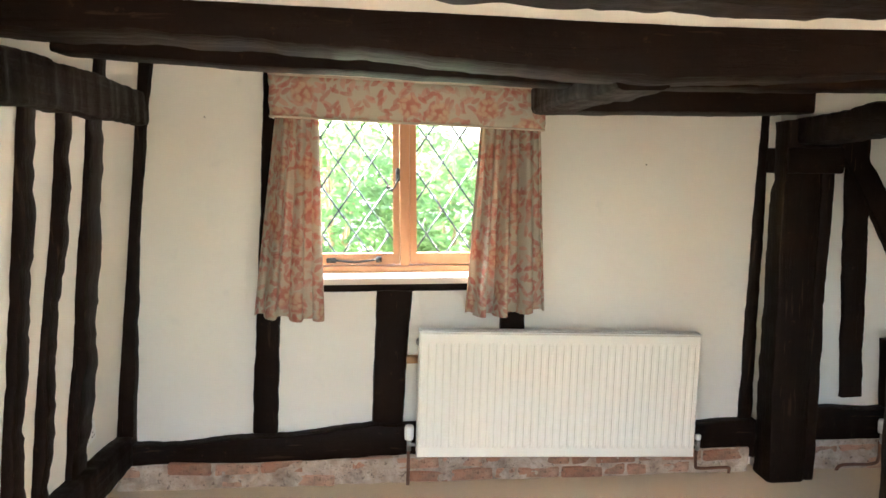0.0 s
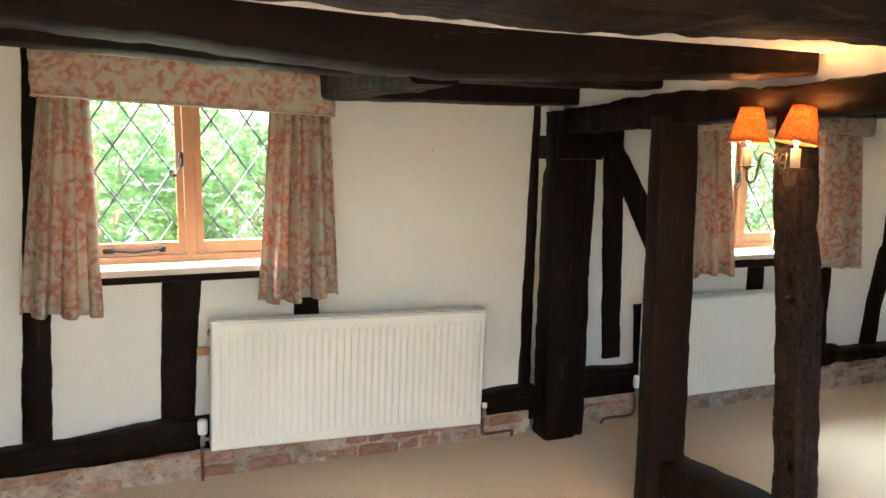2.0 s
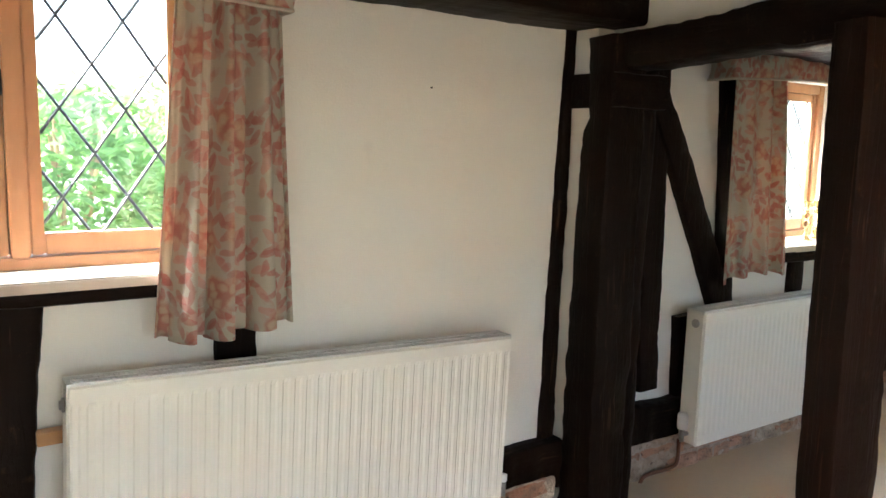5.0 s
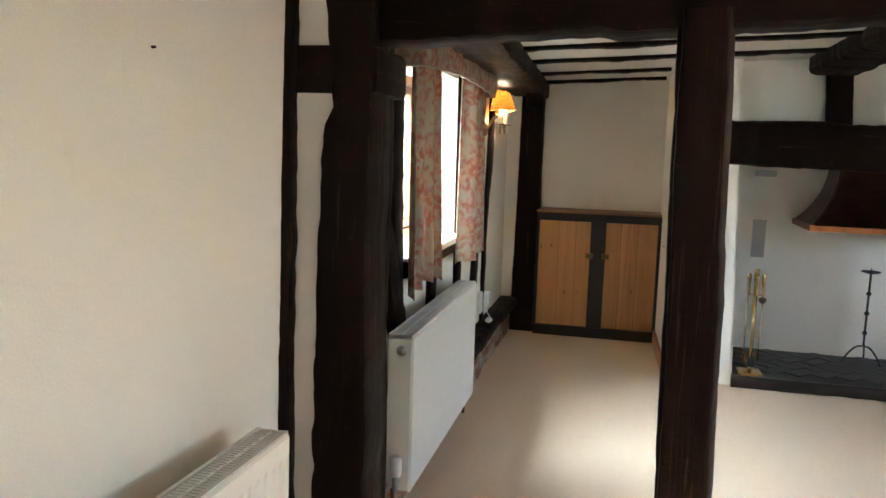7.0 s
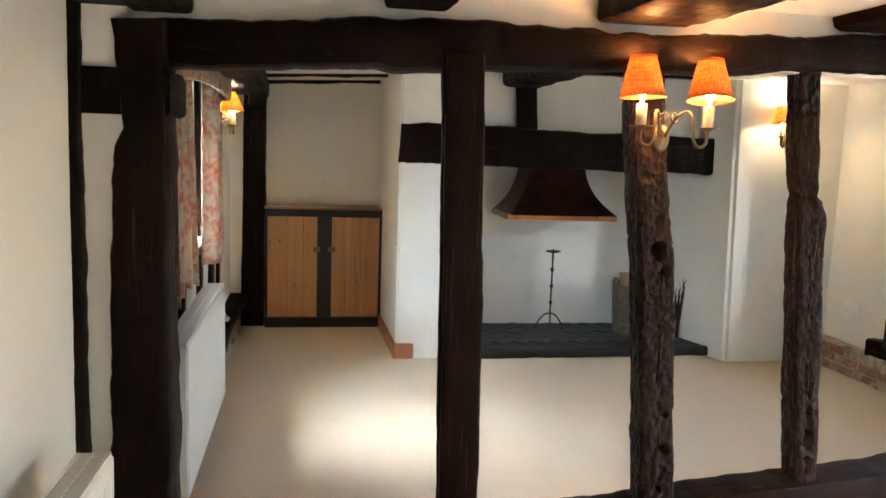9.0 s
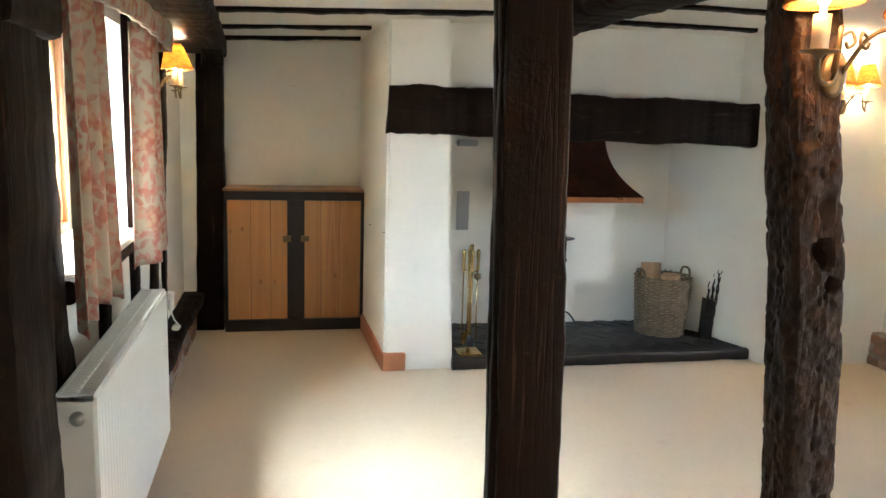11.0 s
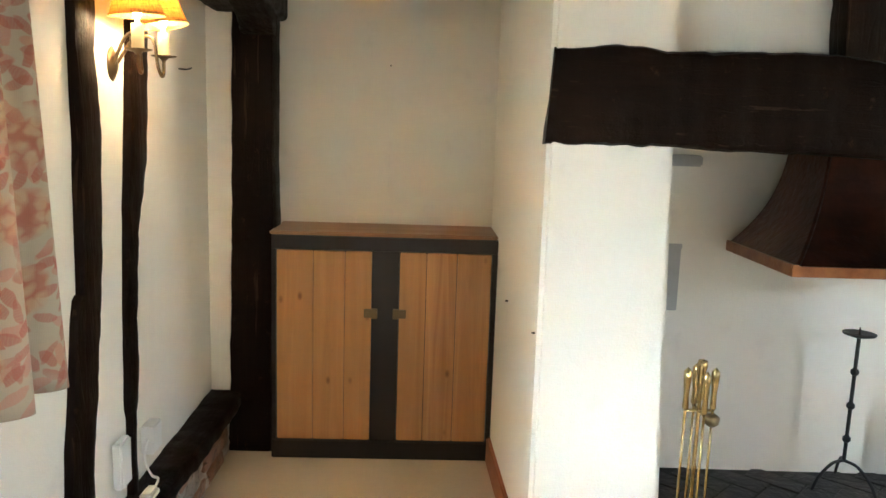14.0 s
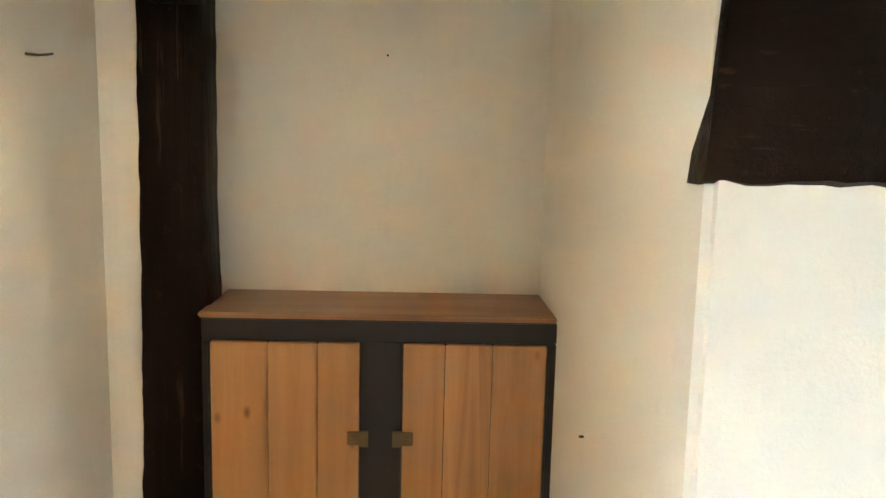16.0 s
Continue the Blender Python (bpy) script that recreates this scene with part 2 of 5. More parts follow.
def translucent_material(name, colour, through, fac, weave):
    m, t, p = shader(name)
    v = coords(t, (1, 1, 1))
    n = noise_tex(t, coords(t, (20, 20, 220)), 1.0, 3)
    n2 = noise_tex(t, coords(t, (220, 220, 20)), 1.0, 3)
    w = ramp(t, mixed(t, 0.5, n, n2), [(0.40, (0, 0, 0)), (0.60, (1, 1, 1))])
    t.links.new(mixed(t, w, colour, tuple(c * weave for c in colour)), p.inputs["Base Color"])
    p.inputs["Roughness"].default_value = 0.85
    bumped(t, p, w, 0.4, 0.002)
    tr = t.nodes.new("ShaderNodeBsdfTranslucent")
    t.links.new(mixed(t, w, through, tuple(c * weave for c in through)), tr.inputs["Color"])
    mx = node(t, "ShaderNodeMixShader", Fac=fac)
    t.links.new(p.outputs[0], mx.inputs[1])
    t.links.new(tr.outputs[0], mx.inputs[2])
    t.links.new(mx.outputs[0], t.nodes["Material Output"].inputs["Surface"])
    return m


SHADE = translucent_material("orange_linen_shade", (0.66, 0.27, 0.065), (0.56, 0.235, 0.05), 0.42, 0.45)
PALE_SHADE = translucent_material("amber_linen_shade", (0.74, 0.42, 0.13), (0.60, 0.34, 0.10), 0.42, 0.5)
LEAF = translucent_material("green_leaf", (0.16, 0.27, 0.09), (0.27, 0.45, 0.13), 0.5, 0.75)
ENAMEL = surface("cream_enamel", (0.80, 0.78, 0.71), (0.76, 0.74, 0.67), 0.32, scale=2, fine=40, bump=0.03)
GRILLE = surface("radiator_grille", (0.66, 0.66, 0.63), (0.60, 0.60, 0.57), 0.35, 0.1, bump=0.05)
WORN_SLATE = surface("hearth_bed", (0.006, 0.006, 0.0065), (0.018, 0.017, 0.017), 0.5, scale=9, fine=45, bump=0.4, spec=0.2)
# near-black, painted in for the shade inside gaps and socket slots
DARKGAP = surface("dark_gap", (0.006, 0.006, 0.006), (0.012, 0.012, 0.012), 0.85, spec=0.1)


def knotty_pine(name):
    """Waxed pine boards with long grain and brown knots; each board differs in tone."""
    m, t, p = shader(name)
    info = t.nodes.new("ShaderNodeObjectInfo")
    base = t.nodes.new("ShaderNodeTexCoord")
    move = t.nodes.new("ShaderNodeVectorMath")
    move.operation = "MULTIPLY_ADD"
    t.links.new(info.outputs["Random"], move.inputs[0])
    move.inputs[1].default_value = (0.0, 3.0, 9.0)
    t.links.new(base.outputs["Object"], move.inputs[2])

    def scaled(s):
        mp = t.nodes.new("ShaderNodeMapping")
        mp.inputs["Scale"].default_value = s
        t.links.new(move.outputs[0], mp.inputs["Vector"])
        return mp.outputs["Vector"]

    knot = node(t, "ShaderNodeTexVoronoi", Scale=1.0, Randomness=1.0)
    t.links.new(scaled((10, 10, 5.5)), knot.inputs["Vector"])
    spot = ramp(t, knot.outputs["Distance"], [(0.03, (0.9, 0.9, 0.9)), (0.12, (0, 0, 0))])
    ring = noise_tex(t, scaled((16, 16, 0.9)), 1.3, 6, 0.6, 0.8)
    fine = noise_tex(t, scaled((90, 90, 3)), 1.0, 4)
    streak = noise_tex(t, scaled((46, 46, 1.1)), 1.0, 3, 0.5, 0.6)
    col = mixed(t, ramp(t, ring, [(0.32, (0, 0, 0)), (0.68, (1, 1, 1))]), (0.30, 0.125, 0.043), (0.55, 0.285, 0.12))
    col = mixed(t, ramp(t, streak, [(0.56, (0, 0, 0)), (0.70, (0.3, 0.3, 0.3))]), col, (0.20, 0.080, 0.028))
    col = mixed(t, mixed(t, 0.5, fine, info.outputs["Random"]), col, (0.42, 0.21, 0.072))
    col = mixed(t, spot, col, (0.16, 0.06, 0.022))
    t.links.new(col, p.inputs["Base Color"])
    t.links.new(ramp(t, ring, [(0.2, (0.36,) * 3), (0.8, (0.52,) * 3)]), p.inputs["Roughness"])
    bumped(t, p, mixed(t, 0.5, ring, fine), 0.18, 0.003)
    return m


BATTEN = surface("bare_pine_batten", (0.47, 0.25, 0.10), (0.36, 0.175, 0.065), 0.42, scale=1.2, fine=4.0, stretch=(14, 14, 1.0), bump=0.2, dist=0.003, random_tone=0.12)
PINE = knotty_pine("knotty_waxed_pine")
PINE_LID = surface("waxed_pine_board", (0.36, 0.19, 0.09), (0.25, 0.12, 0.055), 0.4, scale=1.2, fine=4.0, stretch=(14, 1.0, 14), bump=0.2, dist=0.003)
STAINED = surface("dark_stained_board", (0.006, 0.0035, 0.003), (0.012, 0.007, 0.0055), 0.45, scale=2, fine=5, stretch=(10, 10, 1.5), bump=0.2)
WINDOW_WOOD = surface("window_hardwood", (0.42, 0.20, 0.085), (0.33, 0.15, 0.06), 0.45, scale=2, fine=6, stretch=(10, 10, 2), bump=0.12)
SILL = surface("pale_sill_board", (0.62, 0.52, 0.42), (0.54, 0.44, 0.35), 0.4, scale=3, fine=9, stretch=(1.5, 8, 8), bump=0.08)
LEAD = surface("lead_came", (0.035, 0.038, 0.04), (0.06, 0.063, 0.066), 0.55, 0.4)
IRON = surface("black_iron", (0.010, 0.010, 0.011), (0.020, 0.019, 0.018), 0.5, 0.4, bump=0.25)
STEEL = surface("grey_metal", (0.38, 0.37, 0.35), (0.28, 0.27, 0.26), 0.35, 0.9)
BRASS = surface("polished_brass", (0.58, 0.43, 0.20), (0.42, 0.30, 0.12), 0.26, 1.0, bump=0.05)
OLD_BRASS = surface("tarnished_brass", (0.20, 0.145, 0.08), (0.12, 0.085, 0.05), 0.42, 0.9, bump=0.2)
COPPER = surface("dull_copper", (0.13, 0.045, 0.022), (0.022, 0.010, 0.008), 0.34, 0.85, scale=7, fine=34, bump=0.45, dist=0.008)
BRIGHT_COPPER = surface("pale_copper", (0.36, 0.15, 0.06), (0.16, 0.06, 0.03), 0.32, 0.9, scale=14, fine=60, bump=0.3)
COPPER_PIPE = surface("painted_copper_pipe", (0.22, 0.10, 0.06), (0.10, 0.06, 0.045), 0.45, 0.6)
CANDLE = surface("cream_candle_tube", (0.82, 0.72, 0.50), (0.78, 0.66, 0.44), 0.5, bump=0.03)
PLASTIC = surface("white_plastic", (0.80, 0.80, 0.78), (0.76, 0.76, 0.73), 0.35, bump=0.02)
WICKER = surface("grey_wicker", (0.25, 0.19, 0.125), (0.10, 0.072, 0.046), 0.7, scale=20, fine=90, bump=0.4)
LOG = surface("split_log", (0.50, 0.32, 0.18), (0.30, 0.17, 0.09), 0.8, scale=10, fine=60, bump=0.5)
SLATE = surface("black_hearth_tile", (0.006, 0.006, 0.0065), (0.020, 0.019, 0.019), 0.45, scale=9, fine=45, bump=0.7, dist=0.008, random_tone=0.05, spec=0.3, specks=(0.055, 0.05, 0.046))
DULL_GREY = surface("dull_grey", (0.44, 0.44, 0.44), (0.38, 0.38, 0.38), 0.7)
TERRACOTTA = surface("terracotta_skirting", (0.42, 0.17, 0.075), (0.33, 0.125, 0.055), 0.6, scale=8, fine=60, bump=0.25)
BRICK = surface("old_red_brick", (0.36, 0.12, 0.06), (0.50, 0.34, 0.24), 0.85, scale=17, fine=90, bump=1.0, dist=0.016, random_tone=0.35, specks=(0.075, 0.05, 0.038))
MORTAR = surface("lime_mortar", (0.33, 0.22, 0.15), (0.60, 0.52, 0.43), 0.9, scale=16, fine=70, bump=1.0, dist=0.018, specks=(0.11, 0.075, 0.055))
GRAVEL = surface("pale_garden_ground", (0.33, 0.34, 0.24), (0.24, 0.28, 0.15), 0.9, scale=2, fine=40, bump=0.5)
HEDGE_CORE = surface("hedge_shadow", (0.02, 0.035, 0.012), (0.03, 0.05, 0.018), 0.95)


def glass_material():
    m, t, p = shader("window_glass")
    p.inputs["Base Color"].default_value = (0.93, 0.98, 0.95, 1)
    p.inputs["Roughness"].default_value = 0.0
    p.inputs["IOR"].default_value = 1.45
    p.inputs["Transmission Weight"].default_value = 1.0
    return m


GLASS = glass_material()


def glow_material():
    m, t, p = shader("lit_bulb")
    p.inputs["Base Color"].default_value = (1, 0.85, 0.6, 1)
    p.inputs["Emission Color"].default_value = (1, 0.72, 0.36, 1)
    p.inputs["Emission Strength"].default_value = 12
    return m


BULB = glow_material()

# ---- building helpers ----


def finish(name, bm, material, smooth=False):
    bmesh.ops.recalc_face_normals(bm, faces=bm.faces)
    me = bpy.data.meshes.new(name)
    bm.to_mesh(me)
    bm.free()
    if material:
        me.materials.append(material)
    if smooth:
        for f in me.polygons:
            f.use_smooth = True
    return new(name, me)


def part(name, bm, material, parent, label="", smooth=False):
    ob = finish(name, bm, material, smooth)
    ob.parent = parent
    if label:
        tagged(ob, label)
    return ob


def thing(name, label, category, group="", kind="", at=None):
    """An empty that stands at a thing's base and carries its parts."""
    ob = tagged(new(name), label, category, group, kind)
    ob.empty_display_size = 0.05
    if at is not None:
        ob.matrix_world = at
    return ob


def box(bm, x0, x1, y0, y1, z0, z1, bevel=0.0):
    b = bmesh.new() if bevel else bm
    vs = [b.verts.new((x, y, z)) for x in (x0, x1) for y in (y0, y1) for z in (z0, z1)]
    for q in ((0, 1, 3, 2), (4, 6, 7, 5), (0, 4, 5, 1), (2, 3, 7, 6), (0, 2, 6, 4), (1, 5, 7, 3)):
        b.faces.new([vs[i] for i in q])
    if bevel:
        bmesh.ops.bevel(b, geom=b.edges[:], offset=bevel, segments=2, affect="EDGES")
        join(bm, b)
    return bm


def join(bm, other, m=None):
    """Adds another bmesh, moved by m, and frees it."""
    other.verts.index_update()
    vs = [bm.verts.new(m @ v.co if m else v.co) for v in other.verts]
    for f in other.faces:
        bm.faces.new([vs[v.index] for v in f.verts])
    other.free()
    return bm


def boxed(*args, **kw):
    return box(bmesh.new(), *args, **kw)


def lathe(profile, at=(0, 0, 0), n=20, close=True):
    """A turned shape from rows of radius and height."""
    bm = bmesh.new()
    rings = []
    for r, z in profile:
        rings.append([bm.verts.new((at[0] + r * math.cos(2 * math.pi * k / n), at[1] + r * math.sin(2 * math.pi * k / n), at[2] + z)) for k in range(n)])
    for a, b in zip(rings, rings[1:]):
        for k in range(n):
            bm.faces.new((a[k], a[(k + 1) % n], b[(k + 1) % n], b[k]))
    if close:
        bm.faces.new(rings[0][::-1])
        bm.faces.new(rings[-1])
    return bm


def tube(points, r, n=8, bm=None):
    bm = bm or bmesh.new()
    pts = [Vector(p) for p in points]
    rings = []
    for i, p in enumerate(pts):
        d = (pts[min(i + 1, len(pts) - 1)] - pts[max(i - 1, 0)]).normalized()
        u = d.orthogonal().normalized() if i == 0 else (u - d * u.dot(d)).normalized()
        w = d.cross(u)
        rr = r[i] if isinstance(r, (list, tuple)) else r
        rings.append([bm.verts.new(p + rr * (math.cos(2 * math.pi * k / n) * u + math.sin(2 * math.pi * k / n) * w)) for k in range(n)])
    for a, b in zip(rings, rings[1:]):
        for k in range(n):
            bm.faces.new((a[k], a[(k + 1) % n], b[(k + 1) % n], b[k]))
    bm.faces.new(rings[0][::-1])
    bm.faces.new(rings[-1])
    return bm


def arc(points, steps=6):
    """A smooth curve through the points."""
    p = [Vector(q) for q in points]
    p = [2 * p[0] - p[1]] + p + [2 * p[-1] - p[-2]]
    out = []
    for a, b, c, d in zip(p, p[1:], p[2:], p[3:]):
        for k in range(steps):
            s = k / steps
            out.append(0.5 * (2 * b + (c - a) * s + (2 * a - 5 * b + 4 * c - d) * s * s + (3 * b - a - 3 * c + d) * s**3))
    return out + [p[-2]]


def timber_mesh(stations, side, wob=0.008, seed=0.0, step=0.022, r=0.014):
    """An old hewn beam: rows of centre, width along side, and depth across it; its edges wander."""
    bm = bmesh.new()
    st = [(Vector(p), w, d) for p, w, d in stations]
    side = Vector(side)
    rings = []
    run = 0.0
    for (p, w, d), (q, w2, d2) in zip(st, st[1:]):
        length = (q - p).length
        n = max(2, int(length / step))
        last = q is st[-1][0]
        for k in range(n + (1 if last else 0)):
            s = k / n
            rings.append((p.lerp(q, s), w + (w2 - w) * s, d + (d2 - d) * s, run + length * s, (q - p).normalized()))
        run += length
    made = []
    for c, w, d, s, ax in rings:
        u = (side - ax * side.dot(ax)).normalized()
        v = ax.cross(u)
        ring = []
        for ci, (su, sv) in enumerate(((1, 1), (-1, 1), (-1, -1), (1, -1))):
            nu = noise.noise((s * 3.1, su * 7.3, seed)) + 0.5 * noise.noise((s * 11.0, su * 3.1, seed + 5)) + 0.34 * noise.noise((s * 29.0, su * 2.1, seed + 8))
            nv = noise.noise((s * 3.1, sv * 5.7 + 20, seed)) + 0.5 * noise.noise((s * 11.0, sv * 9.1 + 9, seed + 5)) + 0.34 * noise.noise((s * 29.0, sv * 3.3 + 4, seed + 8))
            nick = 0.6 * max(0.0, noise.noise((s * 6.0, ci * 4.0, seed + 11))) + 0.5 * max(0.0, noise.noise((s * 21.0, ci * 4.0, seed + 13)))
            hu, hv = w / 2 + wob * nu, d / 2 + wob * nv
            rr = min(r * (1 + 1.6 * nick), w * 0.4, d * 0.4)
            for k in range(3):
                a = (ci * 90 + 45 * k) * math.pi / 180
                ring.append(bm.verts.new(c + u * (su * (hu - rr) + rr * math.cos(a)) + v * (sv * (hv - rr) + rr * math.sin(a))))
        made.append(ring)
    m = len(made[0])
    for a, b in zip(made, made[1:]):
        for k in range(m):
            bm.faces.new((a[k], a[(k + 1) % m], b[(k + 1) % m], b[k]))
    bm.faces.new(made[0][::-1])
    bm.faces.new(made[-1])
    return bm


timber_count = [0]


def timber(name, stations, side, axis, label, category="timber beam", kind="structure", wob=0.008, group="", r=0.014):
    timber_count[0] += 1
    ob = finish(name, timber_mesh(stations, side, wob, timber_count[0] * 3.7, r=r), TIMBER[axis], True)
    ob.data.set_sharp_from_angle(angle=radians(30))
    return tagged(ob, label, category, group, kind)

# ---- structure ----
WALL = 0.30  # thickness of the outer walls


def structure(name, bm, material, label, category="wall", smooth=False):
    return tagged(finish(name, bm, material, smooth), label, category, kind="structure")


def room_slab(name, corners, thick, material, label, category):
    """A slab over four corners (x, y, z), thickened upwards or downwards."""
    bm = bmesh.new()
    low = [bm.verts.new(c) for c in corners]
    high = [bm.verts.new((c[0], c[1], c[2] + thick)) for c in corners]
    bm.faces.new(low)
    bm.faces.new(high)
    for k in range(4):
        bm.faces.new((low[k], low[(k + 1) % 4], high[(k + 1) % 4], high[k]))
    return structure(name, bm, material, label, category)


room_slab("floor", [(-2.0, -5.4, 0), (6.3, -5.4, 0), (6.3, 0.0, 0), (-2.0, 0.0, 0)], -0.2, CARPET, "beige short-pile carpet through both rooms", "floor")
room_slab("ceiling_1", [(-1.7, -5.2, 2.005), (1.99, -5.2, 1.935), (1.86, 0.05, 1.935), (-1.7, 0.05, 2.065)], 0.25, PLASTER, "white plaster ceiling between dark joists", "ceiling")
room_slab("ceiling_2", [(1.93, -1.9, 1.972), (6.2, -1.9, 1.972), (6.2, 0.05, 1.885), (1.86, 0.05, 1.885)], 0.35, PLASTER, "white plaster ceiling with thin dark joists", "ceiling")
room_slab("ceiling_3", [(1.99, -5.2, 1.975), (6.2, -5.2, 1.975), (6.2, -1.9, 1.972), (1.93, -1.9, 1.972)], 0.35, PLASTER, "white plaster ceiling with thin dark joists", "ceiling")


def wall_with_openings(x0, x1, y0, y1, z0, z1, holes):
    """A wall along x with rectangular openings (x0, x1, z0, z1)."""
    bm = bmesh.new()
    x = x0
    for a, b, c, d in sorted(holes):
        box(bm, x, a, y0, y1, z0, z1)
        box(bm, a, b, y0, y1, z0, c)
        box(bm, a, b, y0, y1, d, z1)
        x = b
    box(bm, x, x1, y0, y1, z0, z1)
    bmesh.ops.remove_doubles(bm, verts=bm.verts, dist=0.0005)
    return bm


W1 = (-0.60, 0.44, 1.02, 1.90)
W2 = (2.86, 3.845, 0.93, 1.75)
structure("wall_north", wall_with_openings(-2.0, 6.2, 0.0, WALL, -0.3, 2.25, [W1, W2]), PLASTER, "uneven white plaster wall with two window openings")
# both south walls get an added, unseen opening that lets fill light in
structure("wall_south_1", wall_with_openings(-2.0, 1.86, -5.35, -5.05, -0.3, 2.25, [(-0.9, 1.2, 0.85, 1.85)]), PLASTER, "plain white plaster wall with an added, unseen opening for fill light")
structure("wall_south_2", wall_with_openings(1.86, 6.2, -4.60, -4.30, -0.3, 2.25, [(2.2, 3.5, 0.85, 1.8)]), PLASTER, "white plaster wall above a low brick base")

bm = bmesh.new()
vs = [bm.verts.new(c) for c in ((-1.49, 0.02, -0.1), (-1.49, -5.2, -0.1), (-1.25, -5.2, 2.2), (-1.25, 0.02, 2.2), (-2.0, 0.02, -0.1), (-2.0, -5.2, -0.1), (-2.0, -5.2, 2.2), (-2.0, 0.02, 2.2))]
for q in ((0, 1, 2, 3), (4, 7, 6, 5), (0, 4, 5, 1), (3, 2, 6, 7), (0, 3, 7, 4), (1, 5, 6, 2)):
    bm.faces.new([vs[i] for i in q])
structure("wall_west", bm, PLASTER, "leaning white plaster wall between dark studs")

structure("wall_east", boxed(5.86, 6.2, -1.3, 0.02, -0.1, 2.25), PLASTER, "cream plaster wall above the alcove cupboard")
structure("wall_return", boxed(5.635, 5.86, -0.12, 0.02, 0.0, 2.1), PLASTER, "narrow white plaster return beside the corner post")
# the chimney breast: side pier, upper part, firebox and right-hand block


def prism(points, z0, z1):
    bm = bmesh.new()
    lo = [bm.verts.new((x, y, z0)) for x, y in points]
    hi = [bm.verts.new((x, y, z1)) for x, y in points]
    bm.faces.new(lo[::-1])
    bm.faces.new(hi)
    n = len(points)
    for k in range(n):
        bm.faces.new((lo[k], lo[(k + 1) % n], hi[(k + 1) % n], hi[k]))
    return bm


def rounded(bm, r, vertical=True):
    es = [e for e in bm.edges if abs((e.verts[0].co - e.verts[1].co).normalized().z) > 0.9]
    bmesh.ops.bevel(bm, geom=es, offset=r, segments=4, affect="EDGES")
    return bm




def leaning_prism(low, high, z0, z1):
    """A block whose plan changes from low to high."""
    bm = bmesh.new()
    lo = [bm.verts.new((x, y, z0)) for x, y in low]
    hi = [bm.verts.new((x, y, z1)) for x, y in high]
    bm.faces.new(lo[::-1])
    bm.faces.new(hi)
    n = len(low)
    for k in range(n):
        bm.faces.new((lo[k], lo[(k + 1) % n], hi[(k + 1) % n], hi[k]))
    return bm


structure("chimney_pier", rounded(leaning_prism([(4.665, -1.193), (4.665, -1.598), (6.1, -1.598), (6.1, -1.165), (5.6, -1.165)], [(4.668, -1.188), (4.668, -1.510), (6.1, -1.510), (6.1, -1.165), (5.6, -1.165)], -0.05, 2.2), 0.014), PLASTER, "white painted plaster chimney pier")
structure("chimney_back", rounded(prism([(5.385, -1.52), (5.335, -3.27), (5.6, -3.27), (5.6, -1.52)], -0.05, 2.2), 0.01), PLASTER, "white painted back wall of the fireplace")
structure("chimney_block", rounded(leaning_prism([(4.465, -3.535), (4.465, -4.35), (6.1, -4.35), (6.1, -3.2), (5.33, -3.24)], [(4.48, -3.465), (4.48, -4.35), (6.1, -4.35), (6.1, -3.2), (5.33, -3.22)], -0.05, 2.2), 0.025), PLASTER, "white plaster wall beside the fireplace")
structure("chimney_face", prism([(4.80, -1.50), (4.80, -3.46), (4.92, -3.46), (4.92, -1.50)], 1.50, 2.2), PLASTER, "set-back white plaster above the fireplace beam")
structure("wall_partition_south", boxed(1.94, 2.06, -5.1, -3.1, 0.0, 2.1), PLASTER, "plain white plaster partition")
structure("partition_panel_top", prism([(1.835, 0.02), (1.92, 0.02), (2.05, -3.1), (1.965, -3.1)], 1.75, 2.1), PLASTER, "white plaster strip above the partition rail")
structure("partition_panel_side", boxed(1.765, 1.90, -0.14, 0.0, 0.0, 2.0), PLASTER, "narrow white plaster strip beside the corner post")

# -- timbers of the first room --
T = timber
T("ceiling_beam", [((-1.50, -1.55, 2.07), 0.27, 0.20), ((-0.3, -1.55, 1.993), 0.27, 0.20), ((0.65, -1.55, 1.915), 0.27, 0.20), ((1.87, -1.62, 1.965), 0.30, 0.20)], (0, 1, 0), "x", "heavy black hewn ceiling beam", wob=0.012, r=0.018)
T("ceiling_beam", [((-1.50, -2.43, 2.04), 0.29, 0.22), ((0.0, -2.43, 1.998), 0.29, 0.22), ((0.6, -2.43, 1.985), 0.29, 0.22), ((1.92, -2.44, 1.995), 0.30, 0.2)], (0, 1, 0), "x", "heavy black hewn ceiling beam", wob=0.012, r=0.018)
T("ceiling_joist", [((-1.34, -0.90, 2.045), 0.18, 0.15), ((-0.58, -0.90, 1.995), 0.18, 0.15), ((0.55, -0.90, 1.94), 0.18, 0.15)], (0, 1, 0), "x", "black squared ceiling joist", "ceiling joist", wob=0.006)
T("ceiling_joist", [((0.68, -0.91, 1.935), 0.18, 0.15), ((1.82, -0.91, 1.93), 0.19, 0.15)], (0, 1, 0), "x", "black squared ceiling joist", "ceiling joist", wob=0.006)
T("ceiling_trimmer", [((0.62, 0.0, 1.875), 0.15, 0.14), ((0.61, -1.50, 1.89), 0.17, 0.16)], (1, 0, 0), "y", "worn black trimmer joist from wall to beam", "ceiling joist", wob=0.012, r=0.018)
T("wall_plate", [((0.66, -0.15, 1.89), 0.30, 0.155), ((1.84, -0.15, 1.885), 0.30, 0.15)], (0, 1, 0), "x", "black wall plate beam under the ceiling", wob=0.006)
